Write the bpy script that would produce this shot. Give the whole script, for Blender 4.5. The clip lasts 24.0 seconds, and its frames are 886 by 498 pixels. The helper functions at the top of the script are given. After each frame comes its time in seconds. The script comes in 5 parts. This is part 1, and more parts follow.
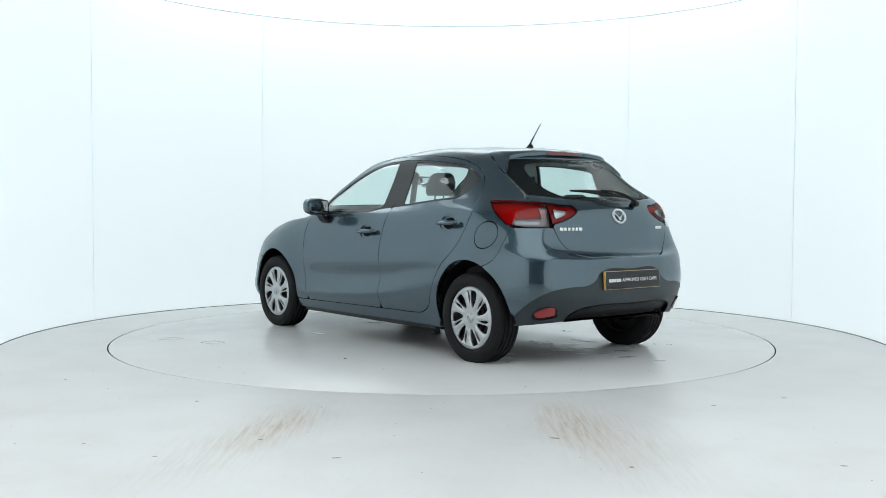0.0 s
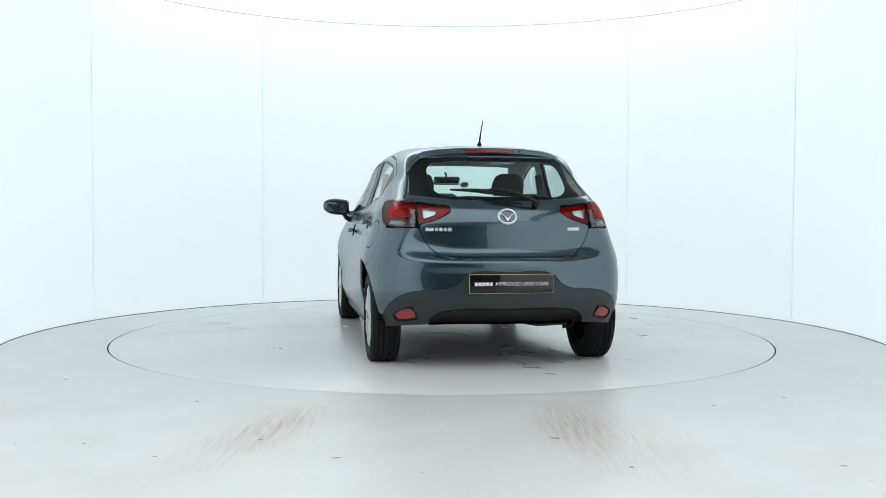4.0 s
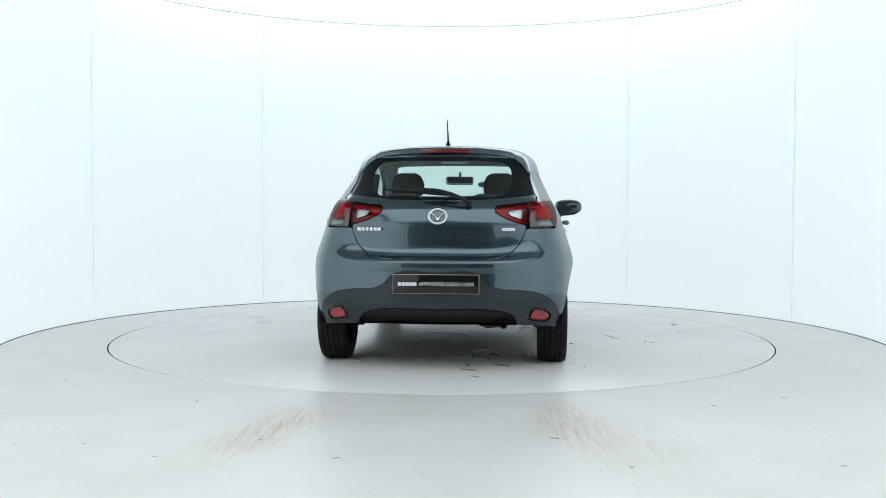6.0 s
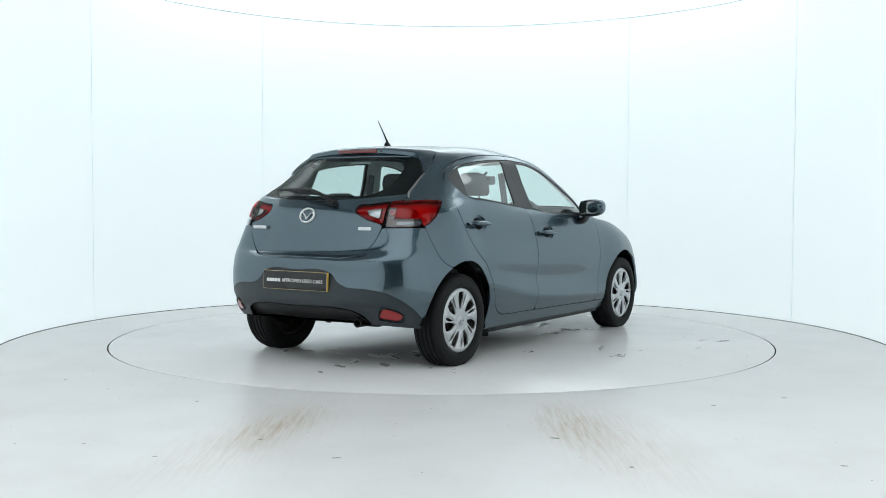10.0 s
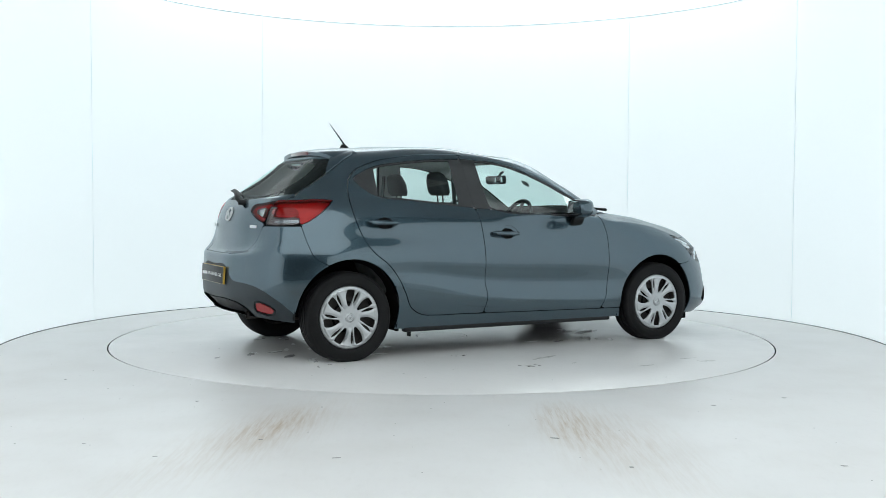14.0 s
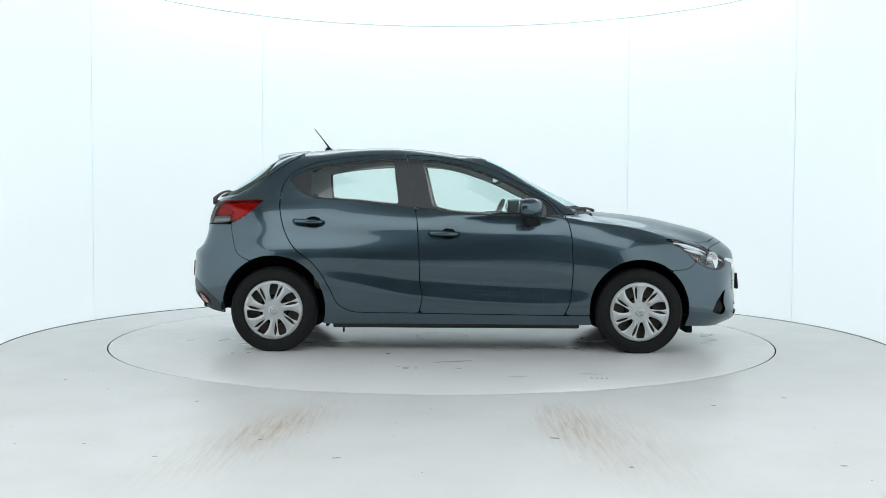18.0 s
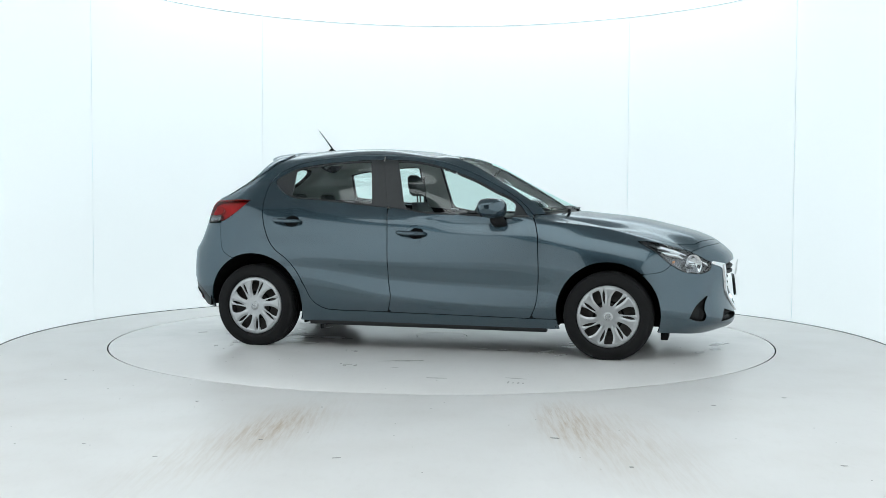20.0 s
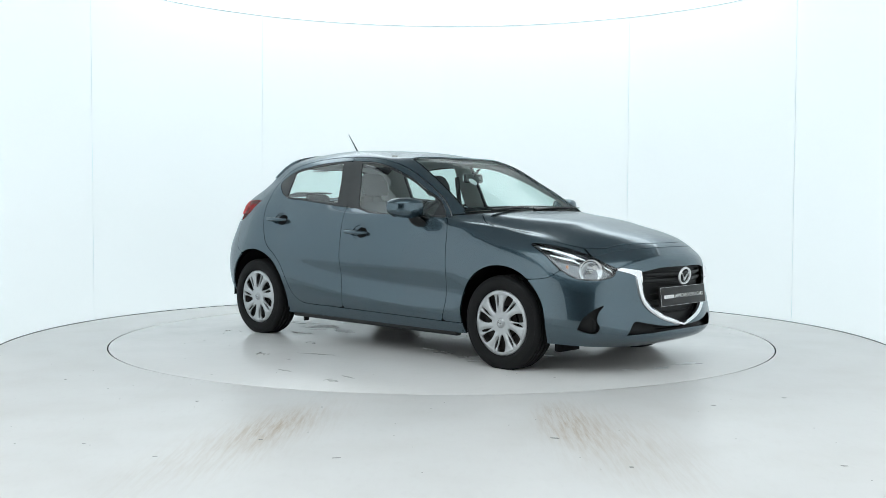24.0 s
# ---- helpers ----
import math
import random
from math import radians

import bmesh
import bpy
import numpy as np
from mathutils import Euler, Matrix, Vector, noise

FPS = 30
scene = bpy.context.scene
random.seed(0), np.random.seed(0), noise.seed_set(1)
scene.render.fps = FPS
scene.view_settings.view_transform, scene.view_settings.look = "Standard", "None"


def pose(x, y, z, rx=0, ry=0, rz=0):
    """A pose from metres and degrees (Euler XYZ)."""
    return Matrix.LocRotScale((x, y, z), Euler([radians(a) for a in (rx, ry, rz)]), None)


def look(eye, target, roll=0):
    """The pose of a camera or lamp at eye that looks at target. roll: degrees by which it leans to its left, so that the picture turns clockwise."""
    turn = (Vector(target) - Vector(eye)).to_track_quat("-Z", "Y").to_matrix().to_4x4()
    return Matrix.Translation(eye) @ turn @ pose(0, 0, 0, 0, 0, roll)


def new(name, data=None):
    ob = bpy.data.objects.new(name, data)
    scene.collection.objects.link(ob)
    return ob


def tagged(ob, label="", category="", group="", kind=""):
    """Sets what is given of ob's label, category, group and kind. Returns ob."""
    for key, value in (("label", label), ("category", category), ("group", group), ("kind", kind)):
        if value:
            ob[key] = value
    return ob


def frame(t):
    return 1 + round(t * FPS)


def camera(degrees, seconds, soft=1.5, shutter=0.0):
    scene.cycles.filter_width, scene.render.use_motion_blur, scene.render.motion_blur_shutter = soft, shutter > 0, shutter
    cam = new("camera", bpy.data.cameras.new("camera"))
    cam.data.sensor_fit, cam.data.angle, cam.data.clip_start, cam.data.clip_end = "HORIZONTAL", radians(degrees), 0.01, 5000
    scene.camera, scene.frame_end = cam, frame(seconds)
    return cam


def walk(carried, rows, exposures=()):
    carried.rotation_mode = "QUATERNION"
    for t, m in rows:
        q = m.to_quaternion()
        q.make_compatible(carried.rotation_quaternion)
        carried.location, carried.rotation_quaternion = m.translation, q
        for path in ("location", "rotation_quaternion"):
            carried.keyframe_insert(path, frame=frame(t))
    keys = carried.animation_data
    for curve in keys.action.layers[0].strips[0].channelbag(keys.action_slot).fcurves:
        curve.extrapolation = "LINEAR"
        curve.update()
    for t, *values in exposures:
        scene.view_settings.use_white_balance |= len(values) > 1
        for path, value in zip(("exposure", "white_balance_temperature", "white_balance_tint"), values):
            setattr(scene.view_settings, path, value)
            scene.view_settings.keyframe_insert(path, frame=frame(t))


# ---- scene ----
# Photo studio: a round white-walled set with a turntable, and a hatchback turning on it.
SPIN0, SPIN = 128.557, -7.1832          # heading of the car at the start (degrees) and degrees per second
OFF = Vector((0.112, -0.1106, 0))       # the car's middle from the pivot, in the car's own axes

cam = camera(46.65, 24.0, soft=0.7)
EYE = Vector((0, -8.1055, 1.0487))
AIM = EYE + Vector((0.0009, 1.0, -0.04459))
walk(cam, [(0, look(EYE, AIM, 0.2326)), (24, look(EYE, AIM, 0.2326))])

# ---- light: a dim world outside; cove, wall glow and unseen fill are built below ----
world = bpy.data.worlds.new("world")
scene.world = world
world.use_nodes = True
world.node_tree.nodes["Background"].inputs[0].default_value = (0.6, 0.75, 0.85, 1)
world.node_tree.nodes["Background"].inputs[1].default_value = 0.02
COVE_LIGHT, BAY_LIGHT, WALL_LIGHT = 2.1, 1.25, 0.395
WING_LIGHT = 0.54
scene.view_settings.exposure = 0.0


# ---- materials ----
def material(name, color, rough=0.5, metal=0.0, coat=0.0, bump=0.0, scale=40.0, vary=0.0, coat_rough=0.03, spec=0.5, stretch=(1, 1, 1)):
    m = bpy.data.materials.new(name)
    m.use_nodes = True
    nt = m.node_tree
    b = nt.nodes["Principled BSDF"]
    b.inputs["Base Color"].default_value = (*color, 1)
    b.inputs["Roughness"].default_value = rough
    b.inputs["Metallic"].default_value = metal
    b.inputs["Coat Weight"].default_value = coat
    b.inputs["Coat Roughness"].default_value = coat_rough
    b.inputs["Specular IOR Level"].default_value = spec
    if vary or bump:
        co = nt.nodes.new("ShaderNodeTexCoord")
        mp = nt.nodes.new("ShaderNodeMapping")
        mp.inputs["Scale"].default_value = stretch
        nt.links.new(co.outputs["Object"], mp.inputs[0])
        fine = nt.nodes.new("ShaderNodeTexNoise")
        fine.inputs["Scale"].default_value = scale
        fine.inputs["Detail"].default_value = 5
        nt.links.new(mp.outputs[0], fine.inputs["Vector"])
        broad = nt.nodes.new("ShaderNodeTexNoise")
        broad.inputs["Scale"].default_value = scale * 0.07
        broad.inputs["Detail"].default_value = 3
        nt.links.new(mp.outputs[0], broad.inputs["Vector"])
        if vary:
            add = nt.nodes.new("ShaderNodeMath")
            add.operation = "ADD"
            nt.links.new(fine.outputs[0], add.inputs[0])
            nt.links.new(broad.outputs[0], add.inputs[1])
            ramp = nt.nodes.new("ShaderNodeMapRange")
            ramp.inputs[1].default_value, ramp.inputs[2].default_value = 0.6, 1.4
            ramp.inputs[3].default_value, ramp.inputs[4].default_value = 1 - vary, 1 + vary
            nt.links.new(add.outputs[0], ramp.inputs[0])
            mul = nt.nodes.new("ShaderNodeVectorMath")
            mul.operation = "SCALE"
            mul.inputs[0].default_value = color
            nt.links.new(ramp.outputs[0], mul.inputs["Scale"])
            nt.links.new(mul.outputs[0], b.inputs["Base Color"])
        if bump:
            bp = nt.nodes.new("ShaderNodeBump")
            bp.inputs["Strength"].default_value = bump
            bp.inputs["Distance"].default_value = 0.002
            nt.links.new(fine.outputs[0], bp.inputs["Height"])
            nt.links.new(bp.outputs[0], b.inputs["Normal"])
    return m


def lacquer(m, low, high, rough, bend=4):
    """Lays a clear gloss over a material: low is what it mirrors head-on, high at a flat angle."""
    nt = m.node_tree
    b, out = nt.nodes["Principled BSDF"], nt.nodes["Material Output"]
    gl, fr, mix = nt.nodes.new("ShaderNodeBsdfGlossy"), nt.nodes.new("ShaderNodeLayerWeight"), nt.nodes.new("ShaderNodeMixShader")
    gl.inputs["Roughness"].default_value = rough
    fr.inputs[0].default_value = 0.5
    power, ramp = nt.nodes.new("ShaderNodeMath"), nt.nodes.new("ShaderNodeMapRange")
    power.operation = "POWER"
    power.inputs[1].default_value = bend
    ramp.inputs[3].default_value, ramp.inputs[4].default_value = low, high
    nt.links.new(fr.outputs["Facing"], power.inputs[0])
    nt.links.new(power.outputs[0], ramp.inputs[0])
    nt.links.new(ramp.outputs[0], mix.inputs[0])
    nt.links.new(b.outputs[0], mix.inputs[1])
    nt.links.new(gl.outputs[0], mix.inputs[2])
    nt.links.new(mix.outputs[0], out.inputs[0])
    return m


def clear_sheet(name, tint, rough=0.0, ior=1.5, edge=0.4, bend=5):
    """Thin glass or lens: light passes straight through, tinted, and the surface mirrors by its angle."""
    m = bpy.data.materials.new(name)
    m.use_nodes = True
    nt = m.node_tree
    nt.nodes.remove(nt.nodes["Principled BSDF"])
    tr, gl = nt.nodes.new("ShaderNodeBsdfTransparent"), nt.nodes.new("ShaderNodeBsdfGlossy")
    tr.inputs[0].default_value = (*tint, 1)
    gl.inputs["Roughness"].default_value = rough
    fr, mix = nt.nodes.new("ShaderNodeLayerWeight"), nt.nodes.new("ShaderNodeMixShader")
    fr.inputs[0].default_value = 0.5
    power, ramp = nt.nodes.new("ShaderNodeMath"), nt.nodes.new("ShaderNodeMapRange")
    power.operation = "POWER"
    power.inputs[1].default_value = bend
    ramp.inputs[3].default_value, ramp.inputs[4].default_value = ((ior - 1) / (ior + 1)) ** 2 * 1.9, edge
    nt.links.new(fr.outputs["Facing"], power.inputs[0])
    nt.links.new(power.outputs[0], ramp.inputs[0])
    nt.links.new(ramp.outputs[0], mix.inputs[0])
    nt.links.new(tr.outputs[0], mix.inputs[1])
    nt.links.new(gl.outputs[0], mix.inputs[2])
    nt.links.new(mix.outputs[0], nt.nodes["Material Output"].inputs[0])
    return m


def glowing(name, color, strength):
    m = bpy.data.materials.new(name)
    m.use_nodes = True
    b = m.node_tree.nodes["Principled BSDF"]
    b.inputs["Base Color"].default_value = (0.8, 0.8, 0.8, 1)
    b.inputs["Emission Color"].default_value = (*color, 1)
    b.inputs["Emission Strength"].default_value = strength
    return m


def floor_material(name, base, stains):
    """Worn glossy off-white floor paint: cloudy tone, fine scuffs, uneven gloss; stains adds brown tyre smears."""
    m = bpy.data.materials.new(name)
    m.use_nodes = True
    nt = m.node_tree
    b = nt.nodes["Principled BSDF"]
    co = nt.nodes.new("ShaderNodeTexCoord")

    def noise_tex(scale, detail, stretch=(1, 1, 1), rough=0.6):
        mp = nt.nodes.new("ShaderNodeMapping")
        mp.inputs["Scale"].default_value = stretch
        nt.links.new(co.outputs["Object"], mp.inputs[0])
        n = nt.nodes.new("ShaderNodeTexNoise")
        n.inputs["Scale"].default_value, n.inputs["Detail"].default_value, n.inputs["Roughness"].default_value = scale, detail, rough
        nt.links.new(mp.outputs[0], n.inputs["Vector"])
        return n.outputs[0]

    def span(sock, a, z, lo, hi):
        r = nt.nodes.new("ShaderNodeMapRange")
        for i, v in enumerate((a, z, lo, hi)):
            r.inputs[i + 1].default_value = v
        nt.links.new(sock, r.inputs[0])
        return r.outputs[0]

    def blend(fac, c1, c2):
        x = nt.nodes.new("ShaderNodeMix")
        x.data_type = "RGBA"
        nt.links.new(fac, x.inputs[0])
        for i, c in ((6, c1), (7, c2)):
            if isinstance(c, tuple):
                x.inputs[i].default_value = (*c, 1)
            else:
                nt.links.new(c, x.inputs[i])
        return x.outputs[2]

    cloud = noise_tex(1.1, 2)
    col = blend(span(cloud, 0.3, 0.75, 0, 1), base, tuple(v * 0.955 for v in base))
    scuff = noise_tex(24, 6, (1, 0.4, 1), 0.6)
    col = blend(span(scuff, 0.52, 0.80, 0, 0.10), col, tuple(v * s for v, s in zip(base, (0.62, 0.59, 0.54))))
    if stains:
        grime = noise_tex(2.2, 4, (1, 1, 1), 0.5)
        col = blend(span(grime, 0.45, 0.85, 0, 0.12), col, (0.46, 0.39, 0.30))
        # two fans of brown tyre smears in front of the turntable
        for x, y, turn, sx, sy, amount in ((-0.78, -3.35, -13, 0.20, 0.62, 1.0), (0.62, -3.28, 3, 0.20, 0.68, 1.0), (-0.86, -3.55, -17, 0.36, 1.2, 0.45), (0.78, -3.6, 5, 0.40, 1.15, 0.42)):
            mp = nt.nodes.new("ShaderNodeMapping")
            mp.vector_type = "TEXTURE"
            mp.inputs["Location"].default_value = (x, y, 0)
            mp.inputs["Rotation"].default_value = (0, 0, radians(turn))
            mp.inputs["Scale"].default_value = (sx, sy, 1)
            nt.links.new(co.outputs["Object"], mp.inputs[0])
            size = nt.nodes.new("ShaderNodeVectorMath")
            size.operation = "LENGTH"
            nt.links.new(mp.outputs[0], size.inputs[0])
            mask = span(size.outputs["Value"], 0.15, 1.0, 1.0, 0.0)
            st = nt.nodes.new("ShaderNodeMapping")
            st.inputs["Rotation"].default_value = (0, 0, radians(-turn))
            st.inputs["Scale"].default_value = (30, 1.8, 1)
            nt.links.new(co.outputs["Object"], st.inputs[0])
            streak = nt.nodes.new("ShaderNodeTexNoise")
            streak.inputs["Scale"].default_value, streak.inputs["Detail"].default_value, streak.inputs["Roughness"].default_value = 1.6, 7, 0.7
            nt.links.new(st.outputs[0], streak.inputs["Vector"])
            both_f = nt.nodes.new("ShaderNodeMath")
            both_f.operation = "MULTIPLY"
            nt.links.new(mask, both_f.inputs[0])
            nt.links.new(span(streak.outputs[0], 0.44, 0.68, 0.10, amount * 0.9), both_f.inputs[1])
            col = blend(both_f.outputs[0], col, (0.43, 0.30, 0.18))
    gloss = span(noise_tex(3, 6), 0.3, 0.7, *((0.285, 0.35) if stains else (0.21, 0.265)))
    nt.links.new(col, b.inputs["Base Color"])
    nt.links.new(gloss, b.inputs["Roughness"])
    b.inputs["Specular IOR Level"].default_value = 0.2
    return m


PAINT = material("blue_grey_metallic_paint", (0.058, 0.097, 0.122), 0.27, 0.85, vary=0.05, scale=900)
lacquer(PAINT, 0.066, 0.15, 0.02, 2.5)
TRIM = material("grey_bumper_plastic", (0.014, 0.023, 0.029), 0.5, 0.0, 0.1, bump=0.05, scale=500, vary=0.1)
BLACK = material("black_plastic", (0.009, 0.0095, 0.010), 0.5, bump=0.15, scale=300, vary=0.15, spec=0.3)
GLOSSBLACK = lacquer(material("gloss_black_plastic", (0.010, 0.011, 0.012), 0.5, spec=0.05), 0.035, 0.2, 0.05)
CERAMIC = material("black_ceramic_print", (0.006, 0.007, 0.0075), 0.7, vary=0.2, scale=200, spec=0.05)
PILLAR = material("charcoal_pillar_film", (0.034, 0.036, 0.038), 0.42, bump=0.06, scale=400, vary=0.1)
GAP = material("dark_underseal", (0.004, 0.004, 0.0045), 0.85, vary=0.3, scale=30, spec=0.15)
RUBBER = material("tyre_rubber", (0.0075, 0.0075, 0.008), 0.7, bump=0.25, scale=120, vary=0.25, spec=0.25)
SILVER = material("silver_wheel_paint", (0.48, 0.495, 0.505), 0.30, 0.8, 0.2, vary=0.08, scale=60)
STEEL = material("rusty_dark_steel", (0.045, 0.040, 0.037), 0.6, 0.6, bump=0.2, scale=70, vary=0.35)
CHROME = material("chrome", (0.82, 0.83, 0.84), 0.06, 1.0)
MIRROR = material("mirror_glass", (0.75, 0.78, 0.80), 0.01, 1.0)
BOWL = material("lamp_reflector", (0.55, 0.56, 0.57), 0.22, 0.85)
FABRIC = material("charcoal_seat_fabric", (0.10, 0.105, 0.108), 0.9, bump=0.5, scale=350, vary=0.2)
CABIN = material("dark_cabin_plastic", (0.05, 0.053, 0.055), 0.55, bump=0.15, scale=250, vary=0.15)
LINING = material("pale_grey_headlining", (0.66, 0.67, 0.66), 0.85, bump=0.2, scale=300, vary=0.08)
GLASS = clear_sheet("green_tinted_glass", (0.80, 0.90, 0.88), ior=1.33, edge=0.20)
SIDEGLASS = clear_sheet("side_window_glass", (0.82, 0.92, 0.90), ior=1.56, edge=0.6, bend=2)
SCREEN = clear_sheet("windscreen_glass", (0.80, 0.91, 0.89), ior=1.45, edge=0.11)
LENS = clear_sheet("clear_lamp_lens", (0.93, 0.95, 0.96))
REDLENS = clear_sheet("red_lamp_lens", (0.78, 0.012, 0.014), ior=1.3)
REDGLOW = material("red_lamp_insert", (0.33, 0.012, 0.014), 0.25, coat=0.7)
SMOKED = material("smoked_lamp_bowl", (0.075, 0.045, 0.045), 0.3, 0.3, vary=0.15, scale=30)
RIMGREY = material("pale_capping_strip", (0.55, 0.64, 0.68), 0.5, vary=0.05, scale=10)
GREYBOWL = material("grey_lamp_bowl", (0.20, 0.21, 0.225), 0.22, 0.8, vary=0.15, scale=25)
REDDARK = material("dark_red_bezel", (0.16, 0.008, 0.01), 0.2, coat=1.0)
DEEPBOWL = material("deep_lamp_bowl", (0.60, 0.50, 0.50), 0.3, 0.3, vary=0.2, scale=14)
SATIN = material("satin_silver", (0.80, 0.81, 0.82), 0.3, 0.35, 0.3)
AMBER = material("amber_bulb", (0.8, 0.25, 0.03), 0.25, coat=0.6)
PLATE = lacquer(material("black_show_plate", (0.007, 0.0075, 0.008), 0.5, spec=0.05), 0.05, 0.3, 0.06)
YELLOW = material("yellow_plate_edge", (0.62, 0.38, 0.05), 0.4, vary=0.1, scale=30)
BRASS = material("pale_gold_border", (0.55, 0.47, 0.30), 0.35, 0.4)
WHITE = material("white_lettering", (0.8, 0.8, 0.8), 0.4)
PAPER = material("white_sticker", (0.7, 0.74, 0.76), 0.5)
WALLWHITE = material("white_wall_laminate", (0.86, 0.895, 0.91), 0.5, bump=0.03, scale=6, vary=0.012)
# white laminate with emission added, so the wall looks brightly lit
WALLGLOW = material("added_glow_wall_laminate", (0.84, 0.885, 0.90), 0.5, bump=0.03, scale=6, vary=0.012)
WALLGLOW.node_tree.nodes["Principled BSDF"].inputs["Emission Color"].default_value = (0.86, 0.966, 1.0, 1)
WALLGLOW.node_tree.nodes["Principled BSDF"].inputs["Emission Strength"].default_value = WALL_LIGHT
# emission added to the unseen wings, to brighten floor and car reflections
WINGGLOW = glowing("added_glow_wing", (0.88, 0.97, 1.0), WING_LIGHT)
SEAM = material("blue_grey_seam", (0.68, 0.78, 0.83), 0.6, vary=0.05, scale=8)
DARKHALL = material("grey_hall_paint", (0.09, 0.095, 0.10), 0.8, vary=0.2, scale=6)
LAMPWHITE = (0.89, 0.978, 1.0)
COVE = glowing("luminous_cove", LAMPWHITE, COVE_LIGHT)
BAY = glowing("unseen_fill_sheet", LAMPWHITE, BAY_LIGHT)
CEILPAINT = material("grey_ceiling_paint", (0.40, 0.41, 0.42), 0.8, vary=0.06, scale=5)
FLOOR = floor_material("off_white_floor_paint", (0.785, 0.768, 0.755), True)
DISC = floor_material("turntable_floor_paint", (0.785, 0.768, 0.755), False)
SCUFF = material("dark_scuff", (0.34, 0.33, 0.31), 0.4, vary=0.25, scale=60)
SHADE = material("damp_patch_and_flake_rim", (0.50, 0.495, 0.485), 0.12, vary=0.15, scale=40)
PEEL = material("bare_peeled_patch", (0.76, 0.765, 0.76), 0.3, vary=0.1, scale=50)


# ---- mesh helpers ----
def mesh_of(name, verts, faces, mat, normals=None, smooth=True):
    me = bpy.data.meshes.new(name)
    me.from_pydata([tuple(map(float, v)) for v in verts], [], [tuple(map(int, f)) for f in faces])
    me.materials.append(mat)
    if smooth:
        me.polygons.foreach_set("use_smooth", [True] * len(me.polygons))
    me.update()
    if normals is not None:
        me.normals_split_custom_set_from_vertices([tuple(map(float, n)) for n in normals])
    return me


def part(name, geo, mat, parent=None, label="", smooth=True):
    """Links a bmesh (or a mesh) as one object under a thing or part."""
    if isinstance(geo, bmesh.types.BMesh):
        me = bpy.data.meshes.new(name)
        bmesh.ops.recalc_face_normals(geo, faces=geo.faces)
        geo.to_mesh(me)
        geo.free()
        me.materials.append(mat)
        if smooth:
            me.polygons.foreach_set("use_smooth", [True] * len(me.polygons))
            me.set_sharp_from_angle(angle=radians(38))
        geo = me
    ob = new(name, geo)
    if parent is not None:
        ob.parent = parent
    if label:
        ob["label"] = label
    return ob


def rbox(size, bevel=0.01, seg=2, at=(0, 0, 0), turn=(0, 0, 0), bm=None):
    """A box with rounded edges; joined into bm where one is given."""
    b = bmesh.new()
    bmesh.ops.create_cube(b, size=1, matrix=Matrix.Diagonal((*size, 1)))
    if bevel:
        bmesh.ops.bevel(b, geom=b.edges[:], offset=bevel, segments=seg, profile=0.5, affect="EDGES")
    bmesh.ops.transform(b, matrix=pose(*at, *turn), verts=b.verts)
    return merge(b, bm)


def merge(b, bm):
    if bm is None:
        return b
    me = bpy.data.meshes.new("tmp")
    b.to_mesh(me)
    b.free()
    bm.from_mesh(me)
    bpy.data.meshes.remove(me)
    return bm


def lathe(profile, n=48, axis="Y", bm=None, m=Matrix()):
    """Turns a profile of (radius, along) about an axis."""
    b = bmesh.new()
    rings = []
    for r, a in profile:
        ring = []
        for k in range(n if r > 1e-6 else 1):
            t = 2 * math.pi * k / n
            c, s = r * math.cos(t), r * math.sin(t)
            ring.append(b.verts.new(m @ Vector({"Y": (c, a, s), "Z": (c, s, a), "X": (a, c, s)}[axis])))
        rings.append(ring)
    for p, q in zip(rings, rings[1:]):
        for k in range(n):
            quad = [p[k % len(p)], p[(k + 1) % len(p)], q[(k + 1) % len(q)], q[k % len(q)]]
            face = list(dict.fromkeys(quad))
            if len(face) > 2:
                b.faces.new(face)
    return merge(b, bm)


def tube(path, radius, n=10, bm=None, flat=1.0, closed=False):
    """A round bar along a path; radius is a number or one for each point."""
    b = bmesh.new()
    path = [Vector(p) for p in path]
    radii = radius if isinstance(radius, (list, tuple)) else [radius] * len(path)
    rings = []
    for i, p in enumerate(path):
        if closed:
            t = (path[(i + 1) % len(path)] - path[i - 1]).normalized()
        else:
            t = (path[min(i + 1, len(path) - 1)] - path[max(i - 1, 0)]).normalized()
        side = t.cross(Vector((0, 0, 1)) if abs(t.z) < 0.9 else Vector((1, 0, 0))).normalized()
        up = side.cross(t)
        rings.append([b.verts.new(p + radii[i] * (math.cos(a) * side + flat * math.sin(a) * up)) for a in (2 * math.pi * k / n for k in range(n))])
    pairs = list(zip(rings, rings[1:])) + ([(rings[-1], rings[0])] if closed else [])
    for p, q in pairs:
        for k in range(n):
            b.faces.new((p[k], p[(k + 1) % n], q[(k + 1) % n], q[k]))
    if not closed:
        b.faces.new(rings[0][::-1])
        b.faces.new(rings[-1])
    return merge(b, bm)


def slab(outline, axis, lo, hi, bevel=0.0, bm=None):
    """A flat piece: an outline of pairs, given thickness from lo to hi along an axis (0, 1 or 2)."""
    b = bmesh.new()

    def place(p, w):
        q = list(p)
        q.insert(axis, w)
        return q
    vs = [b.verts.new(place(p, lo)) for p in outline]
    f = b.faces.new(vs)
    got = bmesh.ops.extrude_face_region(b, geom=[f])
    vec = [0, 0, 0]
    vec[axis] = hi - lo
    bmesh.ops.translate(b, vec=vec, verts=[v for v in got["geom"] if isinstance(v, bmesh.types.BMVert)])
    if bevel:
        bmesh.ops.bevel(b, geom=b.edges[:], offset=bevel, segments=2, profile=0.5, affect="EDGES")
    return merge(b, bm)


